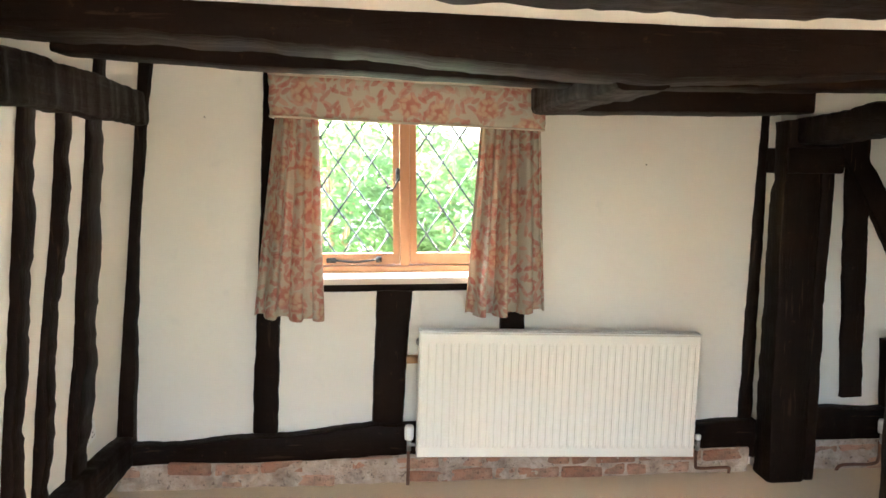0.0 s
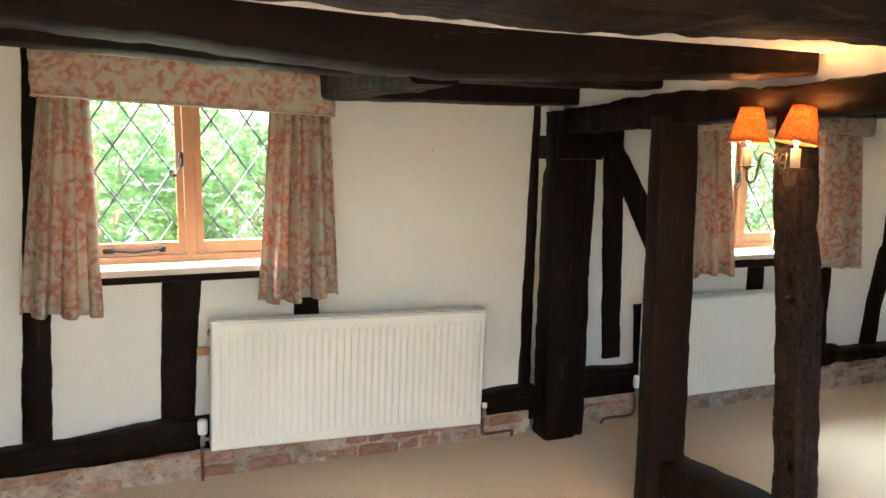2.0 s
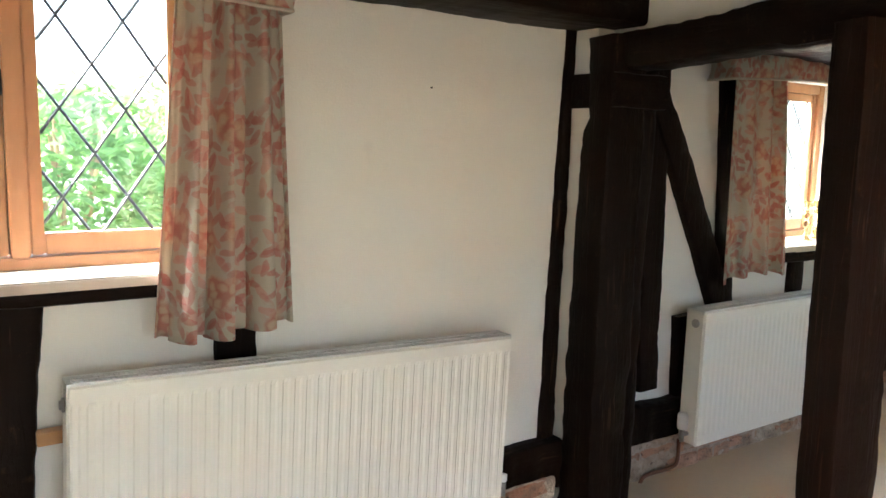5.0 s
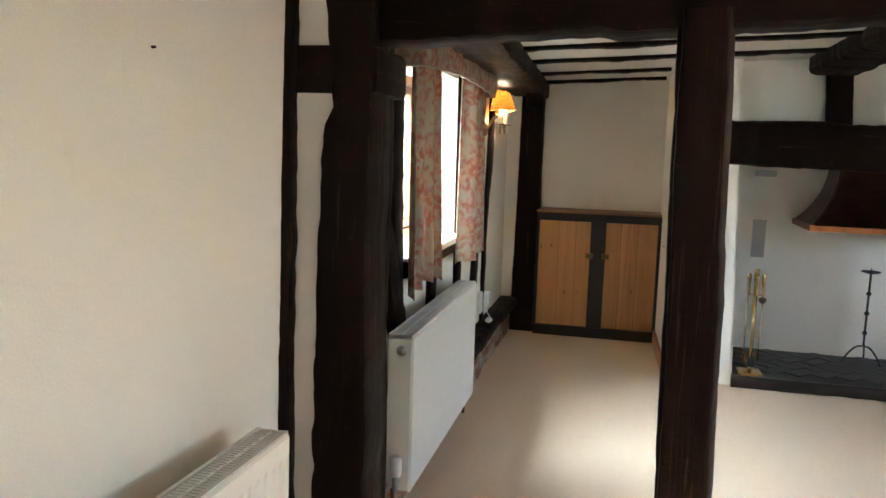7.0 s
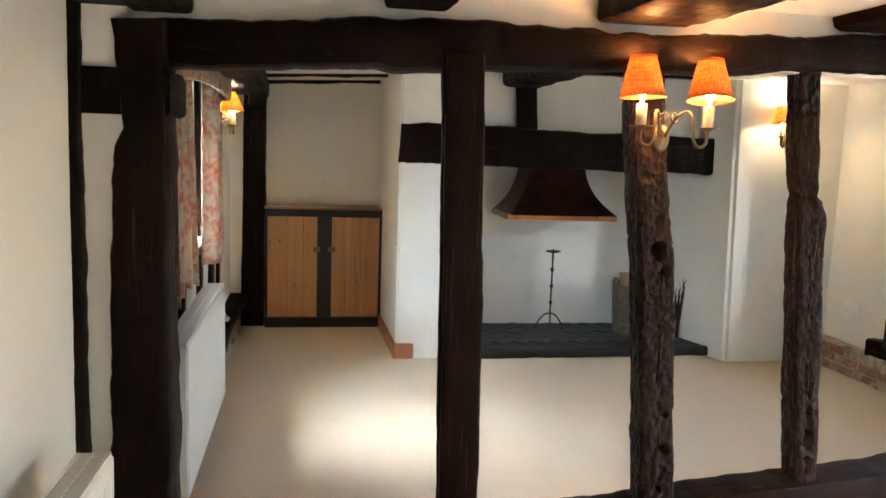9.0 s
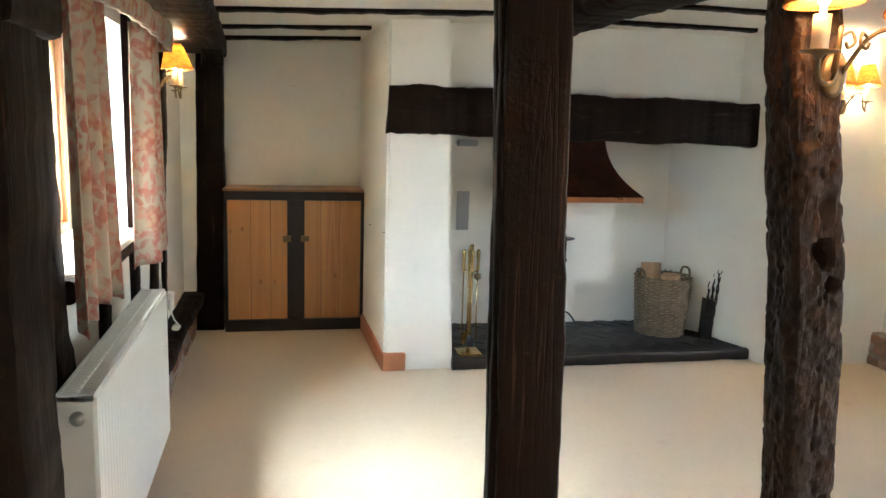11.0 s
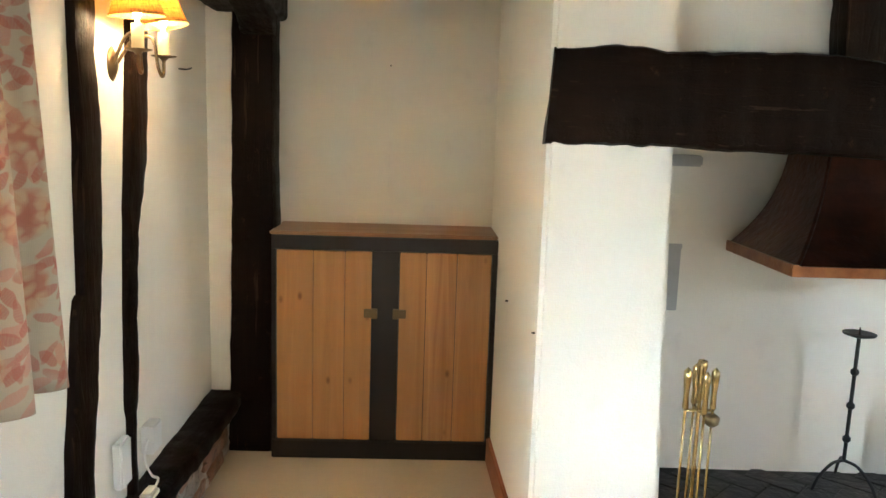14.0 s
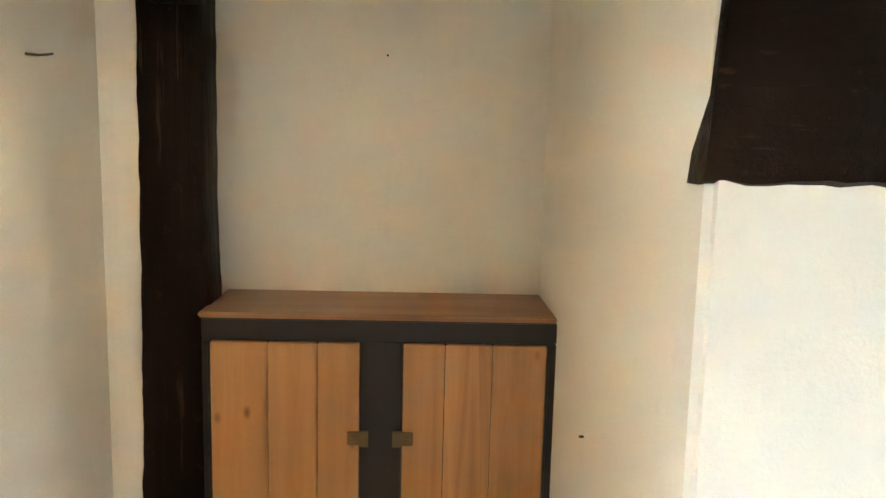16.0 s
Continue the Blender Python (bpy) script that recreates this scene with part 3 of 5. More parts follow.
T("partition_rail", [((1.87, -0.09, 1.73), 0.17, 0.12), ((1.875, -0.52, 1.743), 0.17, 0.125), ((1.885, -1.0, 1.766), 0.17, 0.135), ((1.915, -1.5, 1.782), 0.17, 0.115), ((1.94, -1.95, 1.794), 0.17, 0.105), ((1.965, -2.35, 1.822), 0.17, 0.13), ((2.0, -3.15, 1.84), 0.17, 0.13)], (1, 0, 0), "y", "wavy black top rail of the open partition", wob=0.016, r=0.02)
T("corner_post", [((1.84, -0.150, 0.0), 0.19, 0.175), ((1.84, -0.158, 1.0), 0.19, 0.155), ((1.84, -0.170, 1.44), 0.195, 0.135), ((1.84, -0.180, 1.50), 0.195, 0.112), ((1.84, -0.165, 1.78), 0.19, 0.14)], (1, 0, 0), "z", "massive black oak corner post", "post", wob=0.01, r=0.018)
T("corner_post_rib", [((1.965, -0.155, 0.0), 0.06, 0.13), ((1.965, -0.155, 1.0), 0.065, 0.13), ((1.975, -0.155, 1.72), 0.075, 0.13)], (1, 0, 0), "z", "narrow black post set against the corner post", "post", wob=0.006)
T("corner_post_cap", [((1.755, -0.12, 1.592), 0.25, 0.125), ((2.03, -0.12, 1.595), 0.25, 0.125)], (0, 1, 0), "x", "black timber block across the corner post", "timber block", wob=0.006)
T("wall_stud", [((1.715, 0.01, 0.16), 0.07, 0.07), ((1.735, 0.01, 1.0), 0.065, 0.07), ((1.765, 0.01, 1.82), 0.06, 0.07)], (1, 0, 0), "z", "slender black wall stud", "stud", wob=0.008)

POST = "posts of the open partition"
T("partition_post", [((1.846, -1.094, 0.0), 0.178, 0.120), ((1.846, -1.077, 1.1), 0.176, 0.118), ((1.846, -1.060, 1.74), 0.170, 0.113)], (0.98, -0.19, 0), "brown", "straight dark brown partition post", "post", wob=0.005, group=POST, r=0.010)
for x, w in ((1.800, 0.034), (1.862, 0.040)):
    T("post_moulding", [((x, -1.092 + 0.058 - 0.19 * (x - 1.846), 0.0), w, 0.022), ((x, -1.075 + 0.058 - 0.19 * (x - 1.846), 1.1), w, 0.022), ((x, -1.058 + 0.056 - 0.19 * (x - 1.846), 1.70), w, 0.020)], (0.98, -0.19, 0), "z", "black rounded moulding down the post's edge", "moulding", wob=0.004, r=0.008)


def gnarled_post(label, stations, dents, seed):
    """A worm-eaten post: lumpy skin with pits, long hollows and deep old mortices (angle, z, width, height, depth)."""
    bm = bmesh.new()
    n, step = 60, 0.008
    z0, z1 = stations[0][0][2], stations[-1][0][2]
    rows = []
    for k in range(int((z1 - z0) / step) + 1):
        z = min(z1, z0 + k * step)
        for (p, w, d), (q, w2, d2) in zip(stations, stations[1:]):
            if p[2] <= z <= q[2] + 1e-6:
                f = (z - p[2]) / (q[2] - p[2])
                cx, cy, hw, hd = p[0] + f * (q[0] - p[0]), p[1] + f * (q[1] - p[1]), (w + f * (w2 - w)) / 2, (d + f * (d2 - d)) / 2
                break
        row = []
        for i in range(n):
            a = 2 * math.pi * i / n
            c, si = math.cos(a), math.sin(a)
            r = (abs(c / hw) ** 8 + abs(si / hd) ** 8) ** -0.125
            v = (c * 1.3, si * 1.3, z * 1.0)
            r += 0.008 * noise.noise((v[0] * 0.9, v[1] * 0.9, z * 5 + seed)) + 0.0035 * noise.noise((v[0] * 3, v[1] * 3, z * 19 + seed))
            r -= 0.011 * max(0.0, noise.noise((v[0] * 5, v[1] * 5, z * 52 - seed)) - 0.16) ** 0.7
            r -= 0.004 * max(0.0, noise.noise((v[0] * 9, v[1] * 9, z * 9 + 2 * seed)))
            for da, dz, sw, sh, depth in dents:
                u = (a - radians(da) + math.pi) % (2 * math.pi) - math.pi
                g = (u * r / sw) ** 2 + ((z - dz) / sh) ** 2
                if g < 1:
                    r -= depth * (1 - g) ** 0.4
            row.append(bm.verts.new((cx + r * c, cy + r * si, z)))
        rows.append(row)
    for a, b in zip(rows, rows[1:]):
        for k in range(n):
            bm.faces.new((a[k], a[(k + 1) % n], b[(k + 1) % n], b[k]))
    bm.faces.new(rows[0][::-1])
    bm.faces.new(rows[-1])
    ob = finish("partition_post", bm, TIMBER["gnarled"], True)
    ob.data.set_sharp_from_angle(angle=radians(38))
    return tagged(ob, label, "post", POST, "structure")


gnarled_post("gnarled dark partition post with peg holes", [((1.915, -1.787, 0.2), 0.115, 0.118), ((1.915, -1.745, 0.75), 0.115, 0.120), ((1.915, -1.722, 1.07), 0.115, 0.124), ((1.91, -1.680, 1.36), 0.115, 0.112), ((1.915, -1.658, 1.53), 0.115, 0.112), ((1.92, -1.645, 1.77), 0.115, 0.105)], [(190, 1.165, 0.020, 0.034, 0.05), (203, 1.10, 0.012, 0.016, 0.03), (165, 1.17, 0.016, 0.018, 0.022), (200, 0.50, 0.014, 0.020, 0.03), (205, 0.62, 0.010, 0.012, 0.025), (190, 1.26, 0.020, 0.030, 0.012), (160, 1.40, 0.026, 0.020, 0.010), (180, 0.36, 0.014, 0.016, 0.02)], 4.0)
gnarled_post("notched dark partition post with peg holes", [((1.95, -2.367, 0.25), 0.09, 0.092), ((1.95, -2.32, 0.8), 0.095, 0.100), ((1.95, -2.284, 1.28), 0.092, 0.100), ((1.95, -2.268, 1.335), 0.085, 0.085), ((1.95, -2.262, 1.35), 0.08, 0.060), ((1.95, -2.255, 1.39), 0.085, 0.082), ((1.955, -2.227, 1.80), 0.08, 0.08)], [(192, 0.52, 0.013, 0.018, 0.03), (185, 0.60, 0.010, 0.012, 0.02), (178, 0.42, 0.012, 0.012, 0.02), (110, 1.345, 0.03, 0.022, 0.025), (200, 1.62, 0.01, 0.01, 0.02)], 11.0)
T("partition_sill", [((1.885, -1.0, 0.165), 0.17, 0.17), ((1.935, -1.8, 0.215), 0.17, 0.17), ((2.0, -3.15, 0.31), 0.17, 0.17)], (1, 0, 0), "y", "worn black sill beam under the partition posts", wob=0.008, r=0.02)
structure("partition_plinth", prism([(1.825, -1.02), (1.94, -1.02), (2.06, -3.1), (1.94, -3.1)], 0.0, 0.13), MORTAR, "rough lime-washed plinth under the partition sill", "plinth")

T("wall_post", [((-1.44, 0.0, 0.15), 0.125, 0.10), ((-1.365, 0.0, 1.1), 0.09, 0.09), ((-1.255, 0.0, 2.06), 0.075, 0.09)], (1, 0, 0), "z", "leaning black corner stud", "stud", wob=0.01)
T("wall_stud", [((-0.75, 0.012, 0.25), 0.125, 0.075), ((-0.70, 0.012, 1.1), 0.11, 0.075), ((-0.66, 0.012, 2.03), 0.10, 0.075)], (1, 0, 0), "z", "black wall stud beside the window", "stud", wob=0.008)
T("wall_stud", [((-0.144, 0.012, 0.27), 0.155, 0.075), ((-0.10, 0.012, 0.975), 0.18, 0.075)], (1, 0, 0), "z", "broad black stud under the window", "stud", wob=0.006)
T("wall_stud", [((0.49, 0.012, 0.25), 0.13, 0.075), ((0.485, 0.012, 1.1), 0.13, 0.075), ((0.485, 0.012, 1.95), 0.12, 0.075)], (1, 0, 0), "z", "black wall stud beside the window", "stud", wob=0.006)
T("window_rail", [((-0.72, -0.005, 0.99), 0.085, 0.062), ((0.55, -0.005, 0.985), 0.085, 0.062)], (0, 1, 0), "x", "black timber rail under the window sill", "rail", wob=0.003)
T("sill_beam", [((-1.47, -0.01, 0.155), 0.13, 0.115), ((-0.8, -0.01, 0.16), 0.13, 0.155), ((-0.2, -0.01, 0.205), 0.13, 0.165), ((0.6, -0.01, 0.20), 0.13, 0.16), ((1.50, -0.01, 0.17), 0.13, 0.15), ((1.75, -0.01, 0.16), 0.14, 0.21)], (0, 1, 0), "x", "wavy black sill beam above the brick base", wob=0.014)
T("wall_rail", [((-1.31, 0.0, 1.835), 0.12, 0.155), ((-1.29, -1.3, 1.845), 0.12, 0.17), ((-1.29, -2.6, 1.845), 0.12, 0.17)], (1, 0, 0), "y", "black curved rail along the leaning wall", "rail", wob=0.014)
for y0, y1, z1, w in ((-1.165, -1.155, 1.77, 0.09), (-0.94, -0.87, 1.77, 0.085), (-0.59, -0.56, 1.77, 0.15), (-1.55, -1.53, 1.77, 0.10), (-2.0, -1.98, 1.77, 0.10)):
    T("wall_stud", [((-1.46, y0, 0.2), w * 1.1, 0.075), ((-1.375, (y0 + y1) / 2, 1.0), w, 0.075), ((-1.30, y1, z1), w, 0.075)], (0, 1, 0), "z", "knotty black stud in the leaning wall", "stud", wob=0.018)
T("wall_stud", [((-1.285, -0.545, 1.88), 0.10, 0.06), ((-1.275, -0.545, 2.03), 0.10, 0.06)], (0, 1, 0), "z", "short black stud above the wall rail", "stud", wob=0.006)
T("sill_beam", [((-1.45, 0.0, 0.19), 0.16, 0.15), ((-1.45, -1.4, 0.28), 0.16, 0.15), ((-1.45, -2.6, 0.28), 0.16, 0.15)], (1, 0, 0), "y", "black sill beam along the leaning wall", wob=0.012)

# -- timbers of the second room --
T("wall_stud", [((2.29, 0.012, 0.36), 0.125, 0.075), ((2.27, 0.012, 1.0), 0.13, 0.075), ((2.25, 0.012, 1.72), 0.12, 0.075)], (1, 0, 0), "z", "black wall stud behind the brace", "stud", wob=0.012)
T("wall_stud", [((2.515, 0.0, 0.28), 0.11, 0.085), ((2.495, 0.0, 0.67), 0.115, 0.085)], (1, 0, 0), "z", "short black stud stub beside the far radiator", "stud", wob=0.006)
T("wall_brace", [((2.13, 0.0, 1.76), 0.12, 0.09), ((2.42, 0.0, 1.28), 0.125, 0.09), ((2.83, 0.0, 0.52), 0.13, 0.09)], (1, 0, 0), "z", "black diagonal wall brace", "brace", wob=0.008)
T("wall_stud", [((2.79, 0.012, 0.45), 0.11, 0.075), ((2.70, 0.012, 1.80), 0.13, 0.075)], (1, 0, 0), "z", "black wall stud beside the window", "stud", wob=0.008)
T("wall_stud", [((3.34, 0.012, 0.25), 0.12, 0.075), ((3.34, 0.012, 0.92), 0.12, 0.075)], (1, 0, 0), "z", "black stud under the window", "stud", wob=0.005)
T("wall_stud", [((3.92, 0.012, 0.25), 0.11, 0.075), ((3.908, 0.012, 1.80), 0.10, 0.075)], (1, 0, 0), "z", "black wall stud beside the window", "stud", wob=0.005)
T("window_rail", [((2.80, -0.005, 0.895), 0.09, 0.07), ((3.95, -0.005, 0.885), 0.09, 0.07)], (0, 1, 0), "x", "black timber rail under the window sill", "rail", wob=0.003)
T("sill_beam", [((1.98, -0.01, 0.215), 0.13, 0.21), ((2.5, -0.01, 0.215), 0.13, 0.19), ((4.05, -0.01, 0.22), 0.13, 0.14)], (0, 1, 0), "x", "wavy black sill beam above the brick base", wob=0.014)
T("wall_ledge", [((3.98, -0.04, 0.218), 0.14, 0.09), ((4.8, -0.042, 0.222), 0.14, 0.085), ((5.63, -0.05, 0.224), 0.155, 0.08)], (0, 1, 0), "x", "rough black sill beam forming a low ledge", "ledge", wob=0.010, r=0.022)
T("wall_stud", [((4.37, 0.012, 0.25), 0.15, 0.075), ((4.395, 0.012, 0.55), 0.14, 0.075), ((4.43, 0.012, 0.69), 0.15, 0.075), ((4.463, 0.012, 0.89), 0.14, 0.075), ((4.483, 0.012, 0.92), 0.11, 0.075), ((4.498, 0.012, 1.14), 0.125, 0.075), ((4.503, 0.012, 1.34), 0.128, 0.075), ((4.505, 0.012, 1.83), 0.115, 0.075)], (1, 0, 0), "z", "bent black wall stud beside the lamp", "stud", wob=0.007)
T("wall_stud", [((4.73, 0.012, 0.25), 0.045, 0.07), ((4.735, 0.012, 0.50), 0.046, 0.07), ((4.737, 0.012, 0.53), 0.074, 0.07), ((4.757, 0.012, 0.79), 0.086, 0.07), ((4.777, 0.012, 1.06), 0.086, 0.07), ((4.790, 0.012, 1.10), 0.110, 0.07), ((4.827, 0.012, 1.25), 0.134, 0.07), ((4.866, 0.012, 1.53), 0.145, 0.07), ((4.88, 0.012, 1.80), 0.14, 0.07)], (1, 0, 0), "z", "slender brown-black wall stud under the lamp", "stud", wob=0.007)
T("corner_post", [((5.69, -0.160, 0.0), 0.15, 0.18), ((5.69, -0.178, 1.0), 0.15, 0.172), ((5.69, -0.183, 1.80), 0.15, 0.16)], (1, 0, 0), "z", "black post beside the alcove cupboard", "post", wob=0.006)
T("wall_plate", [((1.98, -0.22, 1.86), 0.40, 0.13), ((3.6, -0.19, 1.855), 0.34, 0.13), ((5.86, -0.15, 1.845), 0.26, 0.12)], (0, 1, 0), "x", "black wall plate beam above the window", wob=0.010, r=0.02)
T("post_brace", [((5.66, -0.20, 1.74), 0.13, 0.10), ((5.45, -0.22, 1.80), 0.13, 0.10), ((5.15, -0.24, 1.86), 0.12, 0.10)], (0, 1, 0), "x", "short curved black brace at the post head", "brace", wob=0.006)
for x, y0, y1 in ((2.55, -0.3, -1.95), (3.15, -0.3, -1.95), (3.75, -0.3, -1.95), (4.32, -0.3, -1.95), (5.02, -0.27, -1.13), (5.62, -0.26, -1.13)):
    zs = lambda y: 1.885 + (0.05 - y) * 0.0446
    T("ceiling_joist", [((x, y0, zs(y0) + 0.01), 0.075, 0.06), ((x + 0.01, y1, zs(y1) + 0.01), 0.085, 0.06)], (1, 0, 0), "y", "thin dark joist sunk into the plaster ceiling", "ceiling joist", wob=0.010, r=0.012)
for x in (2.6, 3.2, 3.85, 4.45):
    T("ceiling_joist", [((x, -2.2, 1.985), 0.075, 0.06), ((x, -3.2, 1.985), 0.075, 0.06)], (1, 0, 0), "y", "thin dark joist sunk into the plaster ceiling", "ceiling joist", wob=0.010, r=0.012)
T("axial_beam", [((4.74, -2.02, 1.955), 0.28, 0.16), ((3.4, -2.03, 1.965), 0.30, 0.17), ((1.98, -2.05, 1.975), 0.30, 0.17)], (0, 1, 0), "x", "rounded grey-brown beam running to the chimney", wob=0.014, r=0.03)
mantel = T("mantel_beam", [((4.795, -1.196, 1.462), 0.27, 0.262), ((4.79, -1.30, 1.466), 0.285, 0.272), ((4.787, -1.9, 1.463), 0.28, 0.27), ((4.79, -2.9, 1.452), 0.28, 0.25), ((4.79, -3.45, 1.455), 0.28, 0.26)], (1, 0, 0), "y", "massive black mantel beam over the fireplace", "mantel beam", wob=0.014, r=0.018)
for v in mantel.data.vertices:
    # the sawn end slopes outwards at its foot and is broken away
    near = min(1.0, max(0.0, (v.co.y + 1.33) / 0.14))
    v.co.y += near * (-0.07 * (v.co.z - 1.44) + 0.012 * noise.noise((v.co.x * 17, 3.0, v.co.z * 19)))
    v.co.z += near * 0.010 * noise.noise((v.co.x * 14, v.co.y * 30, 7.0))

T("mantel_post", [((4.74, -2.075, 1.55), 0.10, 0.135), ((4.74, -2.05, 1.92), 0.10, 0.13)], (1, 0, 0), "z", "short black post from mantel beam to ceiling beam", "post", wob=0.004)
T("wall_post", [((3.74, -4.28, 0.28), 0.15, 0.10), ((3.74, -4.28, 2.0), 0.15, 0.10)], (1, 0, 0), "z", "black post on the far wall", "post", wob=0.010)
T("sill_beam", [((2.0, -4.28, 0.25), 0.10, 0.14), ((3.95, -4.28, 0.25), 0.10, 0.12)], (0, 1, 0), "x", "broken-ended black sill beam above the brick base", wob=0.014)

# ---- windows ----


def clip_poly(poly, x0, x1, z0, z1):
    for axis, lim, sign in ((0, x0, 1), (0, x1, -1), (1, z0, 1), (1, z1, -1)):
        out = []
        for a, b in zip(poly, poly[1:] + poly[:1]):
            da, db = sign * (a[axis] - lim), sign * (b[axis] - lim)
            if da >= 0:
                out.append(a)
            if (da >= 0) != (db >= 0):
                s = da / (da - db)
                out.append((a[0] + s * (b[0] - a[0]), a[1] + s * (b[1] - a[1])))
        poly = out
        if not poly:
            return []
    return poly


def leaded_light(win, x0, x1, z0, z1, y, dx=0.170, dz=0.245):
    """Diamond panes in lead cames within a rectangle, each pane a piece of its own."""
    cames = bmesh.new()
    rnd = random.Random(int(x0 * 1000))
    nx, nz = int((x1 - x0) / dx) + 3, int((z1 - z0) / dz) + 3
    cx, cz = x0 + 0.05, z1 + 0.02
    for i in range(-nx, nx + 1):
        for j in range(-nz, nz + 1):
            for ox, oz in ((0, 0), (dx / 2, dz / 2)):
                mx, mz = cx + i * dx + ox, cz + j * dz + oz
                d = [(mx - dx / 2, mz), (mx, mz - dz / 2), (mx + dx / 2, mz), (mx, mz + dz / 2)]
                poly = clip_poly(d, x0, x1, z0, z1)
                area = 0.5 * abs(sum(a[0] * b[1] - b[0] * a[1] for a, b in zip(poly, poly[1:] + poly[:1]))) if poly else 0
                if area < 0.0006:
                    continue
                bm = bmesh.new()
                tx, tz = rnd.uniform(-0.02, 0.02), rnd.uniform(-0.02, 0.02)
                lo = [bm.verts.new((px, y - 0.0015 + tx * (px - mx) + tz * (pz - mz), pz)) for px, pz in poly]
                hi = [bm.verts.new((px, y + 0.0015 + tx * (px - mx) + tz * (pz - mz), pz)) for px, pz in poly]
                bm.faces.new(lo)
                bm.faces.new(hi)
                n = len(poly)
                for k in range(n):
                    bm.faces.new((lo[k], lo[(k + 1) % n], hi[(k + 1) % n], hi[k]))
                pane = part("pane", bm, GLASS, win)
                pane.visible_shadow = False
                for a, b in ((d[0], d[3]), (d[3], d[2])):
                    seg = clip_seg(a, b, x0, x1, z0, z1)
                    if seg:
                        tube([(seg[0][0], y, seg[0][1]), (seg[1][0], y, seg[1][1])], 0.0050, 5, cames)
    part("lead_cames", cames, LEAD, win, "grey lead cames in a diamond lattice")


def clip_seg(a, b, x0, x1, z0, z1):
    s0, s1 = 0.0, 1.0
    for axis, lo, hi in ((0, x0, x1), (1, z0, z1)):
        d = b[axis] - a[axis]
        t0, t1 = sorted(((lo - a[axis]) / d, (hi - a[axis]) / d))
        s0, s1 = max(s0, t0), min(s1, t1)
    if s1 - s0 < 0.02:
        return None
    return [(a[0] + s * (b[0] - a[0]), a[1] + s * (b[1] - a[1])) for s in (s0, s1)]


def window(name, hole, label, y=0.18):
    x0, x1, z0, z1 = hole
    mid = (x0 + x1) / 2 + 0.037
    win = thing(name, label, "window", kind="structure", at=pose(0, 0, 0))
    f = bmesh.new()
    box(f, x0, x0 + 0.05, y - 0.035, y + 0.05, z0, z1, 0.004)
    box(f, x1 - 0.05, x1, y - 0.035, y + 0.05, z0, z1, 0.004)
    box(f, x0 + 0.05, x1 - 0.05, y - 0.035, y + 0.05, z1 - 0.05, z1, 0.004)
    box(f, x0 + 0.05, x1 - 0.05, y - 0.04, y + 0.05, z0, z0 + 0.038, 0.004)
    box(f, mid - 0.024, mid + 0.024, y - 0.038, y + 0.05, z0 + 0.038, z1 - 0.05, 0.004)
    part("window_frame", f, WINDOW_WOOD, win, "orange-brown hardwood frame with a centre mullion")
    for a, b in ((x0 + 0.052, mid - 0.026), (mid + 0.026, x1 - 0.052)):
        c = bmesh.new()
        s = 0.034
        box(c, a, a + s, y - 0.02, y + 0.025, z0 + 0.042, z1 - 0.052, 0.004)
        box(c, b - s, b, y - 0.02, y + 0.025, z0 + 0.042, z1 - 0.052, 0.004)
        box(c, a + s, b - s, y - 0.02, y + 0.025, z0 + 0.042, z0 + 0.10, 0.004)
        box(c, a + s, b - s, y - 0.02, y + 0.025, z1 - 0.09, z1 - 0.052, 0.004)
        part("casement", c, WINDOW_WOOD, win, "hardwood casement with a leaded light")
        leaded_light(win, a + s + 0.001, b - s - 0.001, z0 + 0.101, z1 - 0.091, y)
    part("window_sill", boxed(x0 + 0.002, x1 - 0.002, -0.055, y - 0.036, z0 - 0.025, z0 + 0.006, bevel=0.005), SILL, win, "pale varnished inner sill board")
    # handle with a curled tail on the left casement, and a stay along its bottom rail
    hx, hz = mid - 0.035, (z0 + z1) / 2 + 0.06
    h = boxed(hx - 0.011, hx + 0.011, y - 0.036, y - 0.018, hz - 0.035, hz + 0.035, bevel=0.003)
    tube(arc([(hx, y - 0.045, hz), (hx - 0.005, y - 0.06, hz - 0.03), (hx - 0.02, y - 0.06, hz - 0.065), (hx - 0.045, y - 0.06, hz - 0.075), (hx - 0.055, y - 0.06, hz - 0.055), (hx - 0.04, y - 0.06, hz - 0.048)]), 0.004, 6, h)
    part("window_handle", h, IRON, win, "black monkey-tail window handle", True)
    s = tube(arc([(mid - 0.36, y - 0.03, z0 + 0.068), (mid - 0.25, y - 0.034, z0 + 0.06), (mid - 0.13, y - 0.03, z0 + 0.072)]), 0.006, 6)
    box(s, mid - 0.40, mid - 0.35, y - 0.036, y - 0.018, z0 + 0.055, z0 + 0.08, 0.003)
    box(s, mid - 0.15, mid - 0.12, y - 0.036, y - 0.018, z0 + 0.055, z0 + 0.085, 0.003)
    part("window_stay", s, IRON, win, "black iron casement stay", True)
    return win


window("window_1", W1, "two-light leaded casement window with hardwood frame")
window("window_2", W2, "two-light leaded casement window with hardwood frame", 0.25)

# ---- soft furnishing ----


def print_along(bm, rows):
    """Lays the cloth's own lengths, in metres, down as UV: along each row and by height."""
    place = {}
    for row in rows:
        run = 0.0
        for p, q in zip([row[0]] + row, row):
            run += (q.co.xy - p.co.xy).length
            place[q] = (run + row[0].co.x, q.co.z)
    layer = bm.loops.layers.uv.new("cloth")
    for f in bm.faces:
        for l in f.loops:
            l[layer].uv = place[l.vert]


